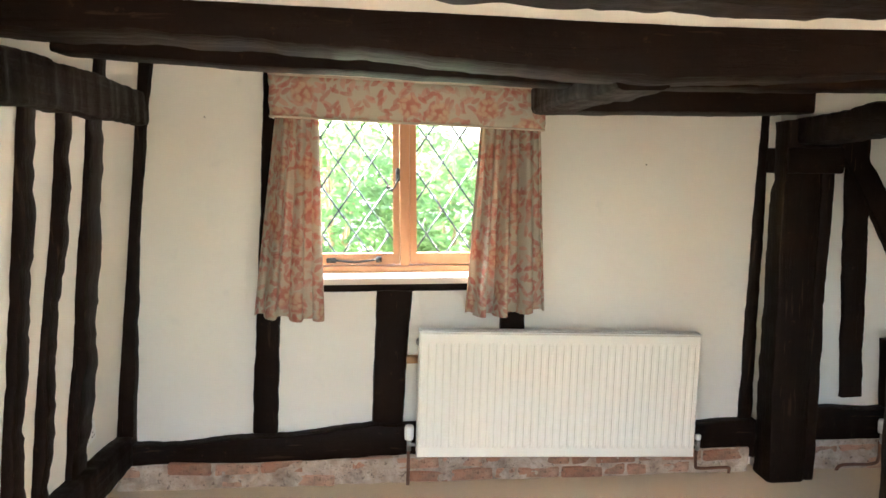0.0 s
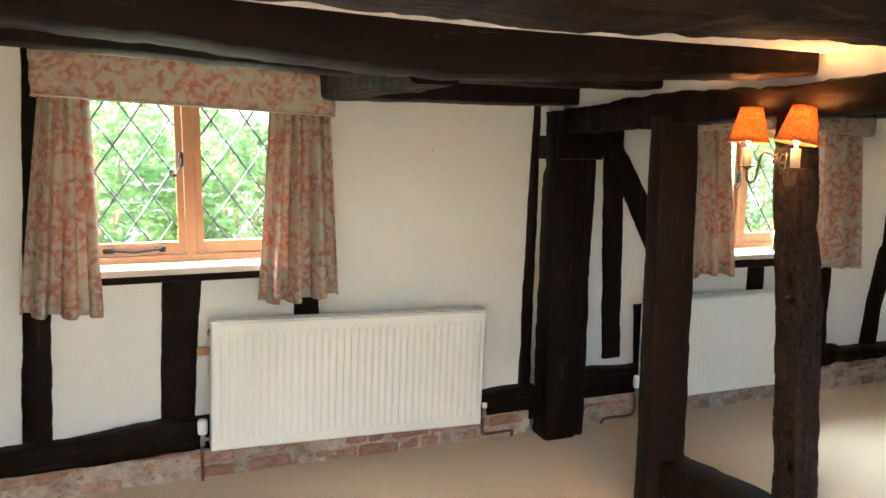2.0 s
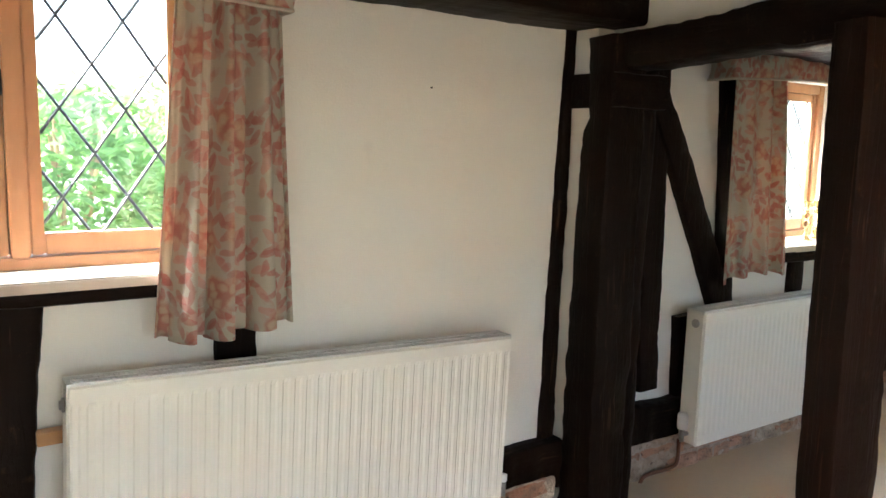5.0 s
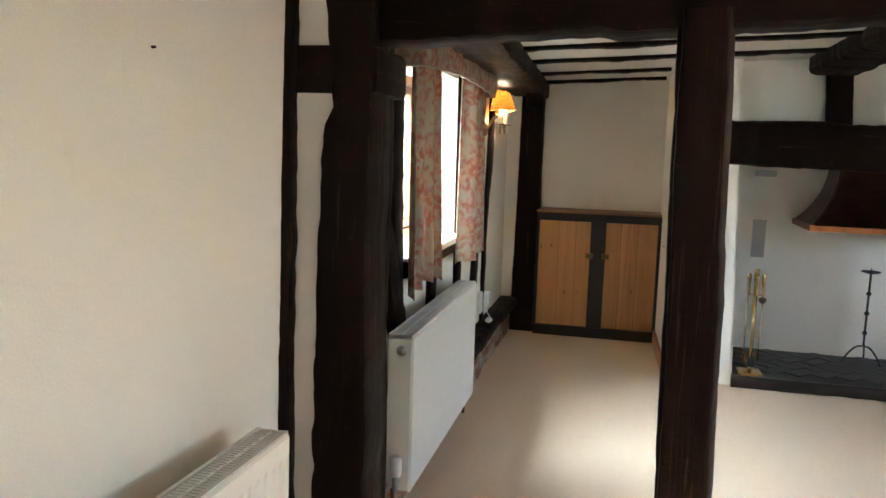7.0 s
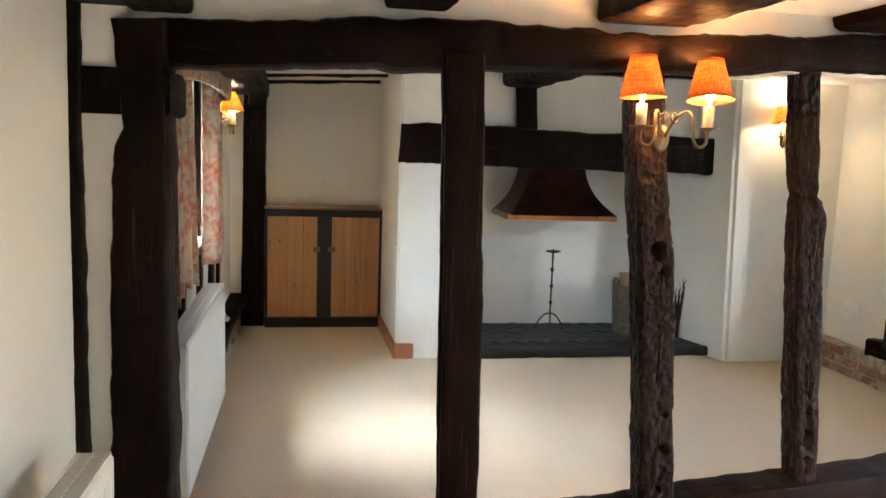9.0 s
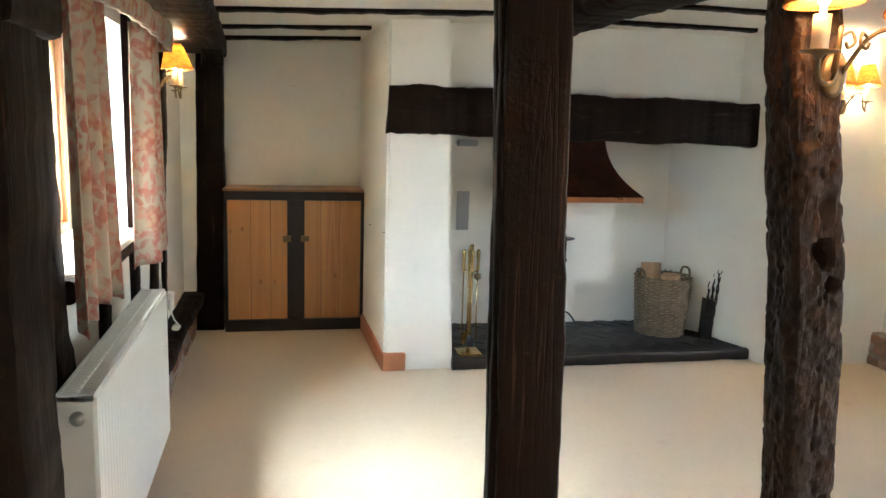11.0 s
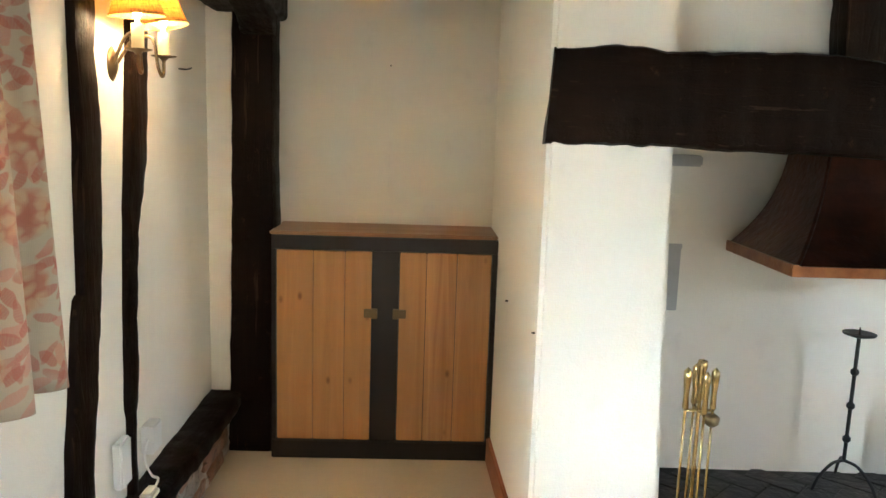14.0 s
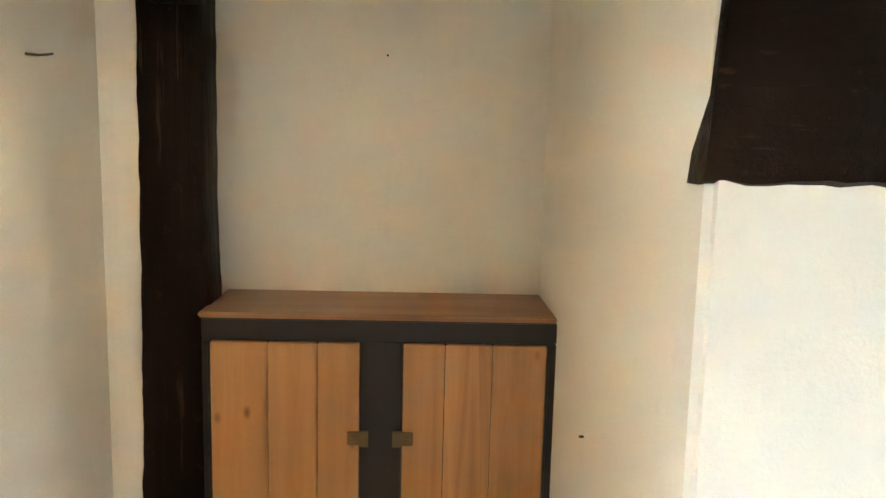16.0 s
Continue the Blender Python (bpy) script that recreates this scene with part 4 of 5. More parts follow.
def curtain(top, bottom, z0, z1, y, folds, seed, amp=0.028):
    """A lined curtain that hangs in folds; top and bottom give its span along x."""
    bm = bmesh.new()
    rnd = random.Random(seed)
    ph = [rnd.uniform(0, 6.28) for _ in range(6)]
    nu, nv = 96, 26
    rows = []
    for j in range(nv + 1):
        v = j / nv
        a, b = top[0] + (bottom[0] - top[0]) * v, top[1] + (bottom[1] - top[1]) * v
        row = []
        for i in range(nu + 1):
            u = i / nu
            w = folds * 2 * math.pi * (u + 0.035 * math.sin(5 * u + ph[0]))
            fold = math.sin(w + ph[1] + 0.5 * v) + 0.35 * math.sin(2.1 * w + ph[2] + v)
            fold = math.copysign(abs(fold) ** 0.8, fold)
            grow = amp * (0.75 + 0.35 * v) * (0.8 + 0.4 * math.sin(3 * u + ph[3]))
            x = a + (b - a) * u + 0.010 * math.sin(2 * w + ph[4]) * v
            z = z1 - (z1 - z0) * v - (0.006 * math.sin(w + ph[5]) + 0.012 * math.sin(4 * u + ph[2])) * v
            row.append(bm.verts.new((x, y + fold * grow, z)))
        rows.append(row)
    for a, b in zip(rows, rows[1:]):
        for k in range(nu):
            bm.faces.new((a[k], a[k + 1], b[k + 1], b[k]))
    print_along(bm, rows)
    return bm


def thick(ob, t):
    m = ob.modifiers.new("thickness", "SOLIDIFY")
    m.thickness = t
    return ob


def hang(name, bm, label, category, group=""):
    ob = finish(name, bm, FABRIC, True)
    return tagged(thick(ob, 0.004), label, category, group)


CUR = "rose print curtains"
hang("curtain", curtain((-0.64, -0.45), (-0.765, -0.43), 0.845, 1.84, -0.095, 3.2, 1, 0.032), "drawn-back cream curtain with faded red roses", "curtain", CUR)
hang("curtain", curtain((0.31, 0.60), (0.25, 0.64), 0.855, 1.80, -0.095, 3.6, 2, 0.034), "drawn-back cream curtain with faded red roses", "curtain", CUR)
hang("curtain", curtain((2.60, 2.97), (2.62, 3.07), 0.825, 1.74, -0.10, 3.3, 3, 0.036), "drawn-back cream curtain with faded red roses", "curtain", CUR)
hang("curtain", curtain((3.60, 4.02), (3.59, 4.11), 0.815, 1.74, -0.10, 2.6, 4, 0.034), "drawn-back cream curtain with red roses, lit from behind", "curtain", CUR)


def pelmet(x0, x1, lo0, lo1, hi0, hi1, y0, label, sag=0.0):
    """A padded fabric box: a front with returned ends."""
    bm = bmesh.new()
    n = 40
    path = [(x0, -0.03), (x0, y0 + 0.02)] + [(x0 + (x1 - x0) * k / n, y0 - 0.006 * math.sin(k * 1.3)) for k in range(n + 1)] + [(x1, y0 + 0.02), (x1, -0.03)]
    rows = []
    for x, y in path:
        s = (x - x0) / (x1 - x0)
        lo, hi = lo0 + (lo1 - lo0) * s + sag * math.sin(math.pi * s), hi0 + (hi1 - hi0) * s
        rows.append([bm.verts.new((x + 0.003 * math.sin(k * 2 + x * 9), y - 0.010 * math.sin(math.pi * k / 6), lo + (hi - lo) * k / 6)) for k in range(7)])
    for a, b in zip(rows, rows[1:]):
        for k in range(6):
            bm.faces.new((a[k], b[k], b[k + 1], a[k + 1]))
    print_along(bm, [[row[k] for row in rows] for k in range(7)])
    cords = [[row[k].co.copy() for row in rows] for k in (0, 6)]
    ob = finish("pelmet", bm, FABRIC, True)
    for cord in cords:
        part("piping", tube(cord, 0.006, 6), PIPING, ob, "corded cream edge", True)
    return tagged(thick(ob, 0.012), label, "pelmet", "rose print pelmets")


pelmet(-0.665, 0.605, 1.795, 1.735, 1.985, 1.925, -0.155, "fabric-covered pelmet with red roses above the window")
pelmet(2.53, 4.06, 1.685, 1.675, 1.815, 1.80, -0.16, "fabric-covered pelmet with red roses above the window", 0.03)

# ---- radiators ----


def radiator(name, length, height, depth, label, ribs, rib_depth, valve_left, at):
    """A double panel radiator; x along it from 0, front towards -y, z from its lower edge."""
    r = thing(name, label, "radiator", "panel radiators", at=at)
    bm = bmesh.new()
    xs, step = [0.0], length / ribs
    for k in range(ribs):
        for f in (0.16, 0.34, 0.66, 0.84):
            xs.append((k + f) * step)
    xs.append(length)
    zs = [0, 0.008, 0.045, 0.06, height - 0.06, height - 0.045, height - 0.008, height]
    rows = []
    for z in zs:
        row = []
        for i, x in enumerate(xs):
            y = 0.0
            if zs[2] < z < zs[5] and 0 < i < len(xs) - 1 and (i - 1) % 4 in (1, 2):
                y = rib_depth
            if z in (0, height) or i in (0, len(xs) - 1):
                y = 0.008
            row.append(bm.verts.new((x, y, z)))
        rows.append(row)
    for a, b in zip(rows, rows[1:]):
        for k in range(len(xs) - 1):
            bm.faces.new((a[k], a[k + 1], b[k + 1], b[k]))
    box(bm, 0.004, length - 0.004, 0.009, 0.014, 0.002, height - 0.002)
    part("front_panel", bm, ENAMEL, r, "cream fluted steel front panel")
    part("back_panel", boxed(0.004, length - 0.004, depth - 0.014, depth, 0.0, height - 0.004, bevel=0.003), ENAMEL, r)
    for x in (0.0, length - 0.004):
        s = boxed(x, x + 0.004, 0.010, depth - 0.004, 0.006, height, bevel=0.001)
        part("side_panel", s, ENAMEL, r, "cream steel end panel")
    plug = lathe([(0.0, 0.0), (0.019, 0.0), (0.019, 0.006), (0.012, 0.007), (0.012, 0.012), (0.0, 0.012)], n=14, close=False)
    bmesh.ops.transform(plug, matrix=pose(-0.001, depth * 0.45, height - 0.055, 0, -90, 0), verts=plug.verts)
    part("air_vent_plug", plug, STEEL, r, "metal bleed plug in the end panel", True)
    g = bmesh.new()
    box(g, 0, length, 0.006, 0.016, height - 0.012, height + 0.004)
    box(g, 0, length, depth - 0.012, depth - 0.002, height - 0.012, height + 0.004)
    box(g, 0, 0.012, 0.016, depth - 0.012, height - 0.012, height + 0.003)
    box(g, length - 0.012, length, 0.016, depth - 0.012, height - 0.012, height + 0.003)
    box(g, 0.012, length - 0.012, depth * 0.5 - 0.003, depth * 0.5 + 0.003, height - 0.006, height + 0.003)
    n = int(length / 0.0125)
    for k in range(1, n):
        x = k * length / n
        box(g, x - 0.0047, x + 0.0047, 0.016, depth - 0.012, height - 0.008, height + 0.001)
    # white dashes stand in for light showing through the grille's gaps
    dash = bmesh.new()
    for k in range(int(length / 0.036)):
        box(dash, 0.02 + k * 0.036, 0.042 + k * 0.036, depth * 0.5 - 0.0025, depth * 0.5 + 0.0025, height + 0.003, height + 0.0042)
    part("grille_light_dashes", dash, PLASTIC, r, "white dashes painted for light in the grille gaps")
    part("top_grille", g, GRILLE, r, "slotted grey steel top grille")
    # solid black block in place of the shade between the panels
    part("painted_gap_shade", boxed(0.02, length - 0.02, 0.02, depth - 0.02, 0.03, height - 0.03), DARKGAP, r)
    for x, trv in ((-0.035, valve_left), (length + 0.035, not valve_left)):
        v = tube([(x, depth * 0.5, 0.02), (x, depth * 0.5, 0.075)], 0.011, 10)
        s = 1 if x < 0 else -1
        tube([(x, depth * 0.5, 0.05), (x + s * 0.04, depth * 0.5, 0.05)], 0.009, 8, v)
        valve = part("valve", v, STEEL, r, "metal radiator valve", True)
        c = lathe([(0.012, 0.075), (0.021, 0.078), (0.023, 0.10), (0.023, 0.135), (0.019, 0.147), (0.0, 0.148)] if trv else [(0.012, 0.075), (0.014, 0.08), (0.014, 0.10), (0.0, 0.102)], (x, depth * 0.5, 0), 14, False)
        part("valve_head", c, PLASTIC, valve, "white plastic valve head", True)
    return r


R1 = radiator("radiator", 1.39, 0.622, 0.085, "long cream double-panel radiator under the window", 38, 0.0045, True, pose(-0.005, -0.17, 0.16, 0, 1.75, 0))
R2 = radiator("radiator", 1.20, 0.595, 0.098, "cream double-panel radiator under the far window", 34, 0.0016, True, pose(2.435, -0.178, 0.122))


def pipe(points, label):
    return tagged(finish("heating_pipe", tube(arc(points, 5), 0.0085, 8), COPPER_PIPE, True), label, "pipe", "heating pipes")


pipe([(-0.04, -0.11, 0.18), (-0.042, -0.112, 0.08), (-0.045, -0.115, -0.01)], "brown copper pipe rising from the carpet")
pipe([(1.42, -0.115, 0.13), (1.42, -0.115, 0.06), (1.44, -0.115, 0.035), (1.58, -0.115, 0.035), (1.60, -0.11, 0.02), (1.60, -0.10, -0.01)], "brown copper pipe bent along the brick base")
pipe([(2.395, -0.12, 0.15), (2.395, -0.12, 0.06), (2.36, -0.12, 0.03), (2.2, -0.12, 0.03), (2.17, -0.11, -0.01)], "brown copper pipe bent along the brick base")
pipe([(3.675, -0.12, 0.15), (3.675, -0.12, 0.06), (3.675, -0.12, -0.01)], "brown copper pipe rising from the carpet")

# ---- wall lamps ----


def wall_lamp(label, at, warm, watts, gap=0.108, out=0.095, linen=SHADE, tone="orange"):
    """Two candle lights on curled arms; wall behind at y = 0, room towards -y, z = 0 at the drip pans."""
    lamp = thing("wall_lamp", label, "wall lamp", "twin candle wall lamps", at=at)
    b = lathe([(0.0, 0.0), (0.034, 0.0), (0.038, 0.004), (0.028, 0.010), (0.018, 0.016), (0.0, 0.018)], n=18, close=False)
    bmesh.ops.transform(b, matrix=pose(0, 0, -0.03, 90, 0, 0) @ Matrix.Diagonal((0.8, 1.25, 1, 1)), verts=b.verts)
    part("backplate", b, OLD_BRASS, lamp, "old brass backplate", True)
    for s in (-1, 1):
        x = s * gap
        a = tube(arc([(s * 0.010, -0.012, -0.03), (s * 0.03, -0.05, 0.035), (s * 0.055, -out * 0.85, 0.045), (s * 0.065, -out * 0.95, -0.03), (s * 0.08, -out, -0.055), (x * 0.96, -out, -0.045), (x, -out, -0.004)]), 0.0048, 7)
        tube(arc([(s * 0.03, -0.05, 0.035), (s * 0.012, -0.055, 0.045), (s * 0.006, -0.06, 0.025), (s * 0.02, -0.06, 0.015), (s * 0.026, -0.06, 0.026)], 4), 0.0035, 6, a)
        part("arm", a, OLD_BRASS, lamp, "curled brass arm", True)
        part("drip_pan", lathe([(0.006, -0.012), (0.012, -0.004), (0.034, 0.0), (0.036, 0.003), (0.012, 0.001), (0.009, 0.018), (0.0, 0.018)], (x, -out, 0), 18), OLD_BRASS, lamp, "brass drip pan", True)
        part("candle_tube", lathe([(0.0155, 0.004), (0.0155, 0.066), (0.006, 0.068), (0.006, 0.08)], (x, -out, 0), 16), CANDLE, lamp, "cream candle tube", True)
        part("bulb", lathe([(0.005, 0.08), (0.016, 0.105), (0.017, 0.125), (0.006, 0.155), (0.0, 0.16)], (x, -out, 0), 12), BULB, lamp, "lit candle bulb", True)
        sh = lathe([(0.068, 0.086), (0.061, 0.110), (0.053, 0.145), (0.044, 0.18), (0.038, 0.203)], (x, -out, 0), 32, False)
        shade = thick(part("shade", sh, linen, lamp, tone + " linen empire shade", True), 0.0015)
        c = Vector((x, -out, 0.09))
        shade.matrix_basis = Matrix.Translation(c) @ Matrix.Rotation(radians(-10 if s > 0 else -3), 4, "X") @ Matrix.Rotation(radians(1.5 * s), 4, "Y") @ Matrix.Translation(-c)
        for r, z in ((0.0675, 0.084), (0.0375, 0.200)):
            part("rim", lathe([(r, z), (r + 0.002, z), (r + 0.002, z + 0.005), (r, z + 0.005), (r, z)], (x, -out, 0), 32, False), linen, shade, "stitched shade rim")
        d = bpy.data.lights.new("bulb_light", "POINT")
        d.energy, d.color, d.shadow_soft_size = watts, warm, 0.03
        l = new("bulb_light", d)
        l.matrix_world = at @ Matrix.Translation((x, -out, 0.185))
        d2 = bpy.data.lights.new("bulb_light", "POINT")
        d2.energy, d2.color, d2.shadow_soft_size = watts * 0.95, warm, 0.015
        l2 = new("bulb_light", d2)
        l2.matrix_world = at @ Matrix.Translation((x, -out, 0.092))
    return lamp


AMBER = (1.0, 0.42, 0.11)
wall_lamp("lit twin wall lamp with orange shades on the gnarled post", pose(1.862, -1.69, 1.555, 0, 0, -90), AMBER, 0.55, 0.108, 0.095)
wall_lamp("lit twin wall lamp with amber shades beside the alcove", pose(4.70, 0.0, 1.545, 0, 0, 0), (1.0, 0.80, 0.52), 0.34, 0.10, 0.11, PALE_SHADE, "amber")
wall_lamp("lit twin wall lamp with amber shades beside the fireplace", pose(4.48, -3.84, 1.60, 0, 0, -90), (1.0, 0.78, 0.50), 0.27, 0.08, 0.095, PALE_SHADE, "amber")

# ---- alcove cupboard ----


def cupboard():
    c = thing("alcove_cupboard", "low built-in cupboard with two plank pine doors in a dark frame", "cupboard", at=pose(5.56, -0.71, 0))
    o = Vector((5.56, -0.71, 0))

    def B(x0, x1, y0, y1, z0, z1, bevel=0.003):
        return boxed(x0 - o.x, x1 - o.x, y0 - o.y, y1 - o.y, z0, z1, bevel=bevel)

    part("body", B(5.61, 5.855, -1.168, -0.262, 0.0, 0.932), STAINED, c)
    part("top_rail", B(5.562, 5.61, -1.166, -0.264, 0.878, 0.933), STAINED, c, "dark-stained rail")
    part("bottom_rail", B(5.558, 5.61, -1.168, -0.262, 0.0, 0.078), STAINED, c, "dark-stained plinth rail")
    part("stile", B(5.562, 5.61, -0.282, -0.264, 0.078, 0.878), STAINED, c)
    part("stile", B(5.562, 5.61, -0.772, -0.666, 0.078, 0.878), STAINED, c, "dark-stained centre stile")
    part("stile", B(5.562, 5.61, -1.166, -1.145, 0.078, 0.878), STAINED, c)
    part("lid", B(5.556, 5.858, -1.164, -0.258, 0.934, 0.949, 0.004), PINE_LID, c, "varnished pine top board")
    for edges, latch_y in (([-0.284, -0.430, -0.556, -0.664], -0.672), ([-0.774, -0.882, -1.004, -1.143], -0.766)):
        d = part("door", B(5.575, 5.60, edges[-1] + 0.002, edges[0] - 0.002, 0.083, 0.873, 0.001), STAINED, c, "closed plank door of waxed pine")
        for a, b in zip(edges, edges[1:]):
            part("plank", B(5.560, 5.576, b + 0.0012, a - 0.0012, 0.083, 0.873, 0.003), PINE, d)
        s = 1 if latch_y > -0.7 else -1
        h = B(5.547, 5.5595, latch_y - 0.004 * s - 0.012, latch_y - 0.004 * s + 0.012, 0.602, 0.644, 0.002)
        join(h, B(5.552, 5.5595, latch_y + s * 0.022 - 0.016, latch_y + s * 0.022 + 0.016, 0.605, 0.641, 0.002))
        join(h, tube([(5.549 - o.x, latch_y + s * 0.022 - o.y, 0.623), (5.532 - o.x, latch_y + s * 0.022 - o.y, 0.623)], [0.006, 0.010], 10))
        part("latch", h, OLD_BRASS, d, "tarnished brass turn latch")
    return c


cupboard()

# skirting of terracotta along the alcove and round the pier
bm = prism([(5.56, -1.150), (4.682, -1.180), (4.650, -1.190), (4.650, -1.315), (4.668, -1.318), (4.668, -1.205), (5.56, -1.172)], 0.0, 0.105)
bmesh.ops.bevel(bm, geom=[e for e in bm.edges if all(v.co.z > 0.1 for v in e.verts)], offset=0.006, segments=2, affect="EDGES")
structure("skirting", bm, TERRACOTTA, "terracotta-painted skirting round the chimney pier", "skirting")

# ---- fireplace ----
hearth = thing("hearth", "raised hearth of black brick tiles", "hearth", kind="structure", at=pose(4.95, -2.5, 0))
part("hearth_bed", boxed(-0.30, 0.43, -1.0, 0.90, 0.0, 0.0698), WORN_SLATE, hearth)
kerb = timber_mesh([((-0.315, 0.915, 0.036), 0.05, 0.072), ((-0.315, -1.0, 0.036), 0.05, 0.072)], (1, 0, 0), 0.004, 3.0)
part("kerb", kerb, STAINED, hearth, "dark rounded hearth edge", True)

# copper hood
hood = thing("fire_hood", "flared dark copper hood under the mantel beam", "fire hood", at=pose(5.08, -2.4, 0.96))
bm = bmesh.new()
rings = []
for k in range(15):
    s = k / 14
    z = 0.032 + s * 0.60
    g = max(0.0, 1 - (z - 0.032) / 0.45) ** 3.0
    x0, x1 = -0.03 - 0.22 * g - 0.02 * (1 - s), 0.25
    y0, y1 = -0.205 - 0.165 * g - 0.03 * (1 - s), 0.20 + 0.17 * g + 0.03 * (1 - s)
    rings.append([bm.verts.new(v) for v in ((x0, y0, z), (x1, y0, z), (x1, y1, z), (x0, y1, z))])
for a, b in zip(rings, rings[1:]):
    for k in range(4):
        bm.faces.new((a[k], a[(k + 1) % 4], b[(k + 1) % 4], b[k]))
bmesh.ops.bevel(bm, geom=[e for e in bm.edges if abs(e.verts[0].co.z - e.verts[1].co.z) > 0.01], offset=0.008, segments=2, affect="EDGES")
thick(part("hood_body", bm, COPPER, hood, "hammered copper flare", False), 0.003)
# rim in a paler copper than the dark flare
rim = bmesh.new()
box(rim, -0.262, -0.25, -0.402, 0.412, -0.004, 0.034, 0.002)
box(rim, -0.25, 0.25, -0.402, -0.39, -0.004, 0.034, 0.002)
box(rim, -0.25, 0.25, 0.40, 0.412, -0.004, 0.034, 0.002)
part("hood_rim", rim, BRIGHT_COPPER, hood, "bright copper rim")

# pricket candle stand
stand = thing("candle_stand", "tall black iron candle stand on three feet", "candle stand", at=pose(5.215, -2.465, 0.072))
part("stem", tube([(0, 0, 0.11), (0, 0, 0.595)], 0.007, 8), IRON, stand)
part("pan", lathe([(0.0, 0.59), (0.02, 0.592), (0.055, 0.602), (0.058, 0.608), (0.02, 0.602), (0.004, 0.604), (0.002, 0.63), (0.0, 0.63)], (0, 0, 0), 24, False), IRON, stand, "shallow iron drip pan", True)
for z in (0.20, 0.33, 0.46):
    part("knop", lathe([(0.007, z - 0.014), (0.014, z - 0.007), (0.015, z), (0.014, z + 0.007), (0.007, z + 0.014)], (0, 0, 0), 14), IRON, stand, "", True)
for a in (100, 220, 340):
    c, s = math.cos(radians(a)), math.sin(radians(a))
    part("foot", tube(arc([(0, 0, 0.115), (0.05 * c, 0.05 * s, 0.105), (0.10 * c, 0.10 * s, 0.055), (0.125 * c, 0.125 * s, 0.006)]), 0.006, 7), IRON, stand, "", True)

# brass companion set
tools = thing("companion_set", "polished brass fireside companion set on a square base", "fire tools", at=pose(4.715, -1.697, 0.072))
part("base", boxed(-0.07, 0.07, -0.07, 0.07, 0.0, 0.014, bevel=0.004), BRASS, tools, "square brass base")
part("pole", lathe([(0.012, 0.014), (0.007, 0.04), (0.006, 0.30), (0.010, 0.31), (0.006, 0.32), (0.006, 0.52), (0.013, 0.535), (0.008, 0.55), (0.014, 0.58), (0.012, 0.615), (0.016, 0.63), (0.014, 0.645), (0.0, 0.65)], (0, 0, 0), 14), BRASS, tools, "turned brass pole", True)
part("hanger", tube([(-0.045, 0.0, 0.49), (0.045, 0.0, 0.49)], 0.005, 8), BRASS, tools, "", True)
part("hanger", tube([(0.0, -0.045, 0.49), (0.0, 0.045, 0.49)], 0.005, 8), BRASS, tools, "", True)
for k, (dx, dy) in enumerate(((0.042, 0.0), (-0.042, 0.0), (0.0, 0.042), (0.0, -0.042))):
    t = part("fire_iron", tube([(dx, dy, 0.08), (dx, dy, 0.50)], 0.0045, 8), BRASS, tools, "slim brass fire iron", True)
    part("grip", lathe([(0.005, 0.49), (0.010, 0.50), (0.008, 0.54), (0.012, 0.59), (0.013, 0.61), (0.0, 0.625)], (dx, dy, 0), 12), BRASS, t, "turned brass grip", True)
    if k == 0:
        part("head", boxed(dx - 0.006, dx + 0.006, dy - 0.03, dy + 0.03, 0.04, 0.12, bevel=0.004), BRASS, t, "brass shovel blade")
    elif k == 1:
        part("head", lathe([(0.012, 0.05), (0.026, 0.06), (0.024, 0.10), (0.010, 0.12)], (dx, dy, 0), 14), IRON, t, "black bristle brush head", True)
    elif k == 3:
        part("head", lathe([(0.010, 0.44), (0.022, 0.45), (0.024, 0.47), (0.010, 0.48)], (dx, dy, 0), 12), OLD_BRASS, t, "", True)

# log basket
basket = thing("log_basket", "round grey wicker log basket", "basket", at=pose(5.05, -3.095, 0.072))
for k in range(26):
    z = 0.008 + k * 0.0148
    r0 = 0.152 + 0.026 * (k / 25) ** 0.8
    pts = [((r0 + 0.006 * math.cos(14 * a + math.pi * (k % 2)) + 0.003 * noise.noise((a * 2, z * 9, 3))) * math.cos(a), (r0 + 0.006 * math.cos(14 * a + math.pi * (k % 2))) * math.sin(a), z + 0.002 * math.sin(3 * a + k)) for a in [2 * math.pi * i / 84 for i in range(85)]]
    part("withy", tube(pts, 0.0068, 5), WICKER, basket, "", True)
for k in range(28):
    a = 2 * math.pi * (k + 0.5) / 28
    part("upright", tube([(0.147 * math.cos(a), 0.147 * math.sin(a), 0.0), (0.174 * math.cos(a), 0.174 * math.sin(a), 0.392)], 0.005, 5), WICKER, basket)
for a in (100, 280):
    c, s = math.cos(radians(a)), math.sin(radians(a))
    part("handle", tube(arc([(0.178 * c - 0.05 * s, 0.178 * s + 0.05 * c, 0.37), (0.182 * c - 0.03 * s, 0.182 * s + 0.03 * c, 0.425), (0.182 * c + 0.03 * s, 0.182 * s - 0.03 * c, 0.425), (0.178 * c + 0.05 * s, 0.178 * s - 0.05 * c, 0.37)]), 0.008, 7), WICKER, basket, "", True)
part("bottom", lathe([(0.146, 0.0), (0.146, 0.012)], (0, 0, 0), 24), WICKER, basket)


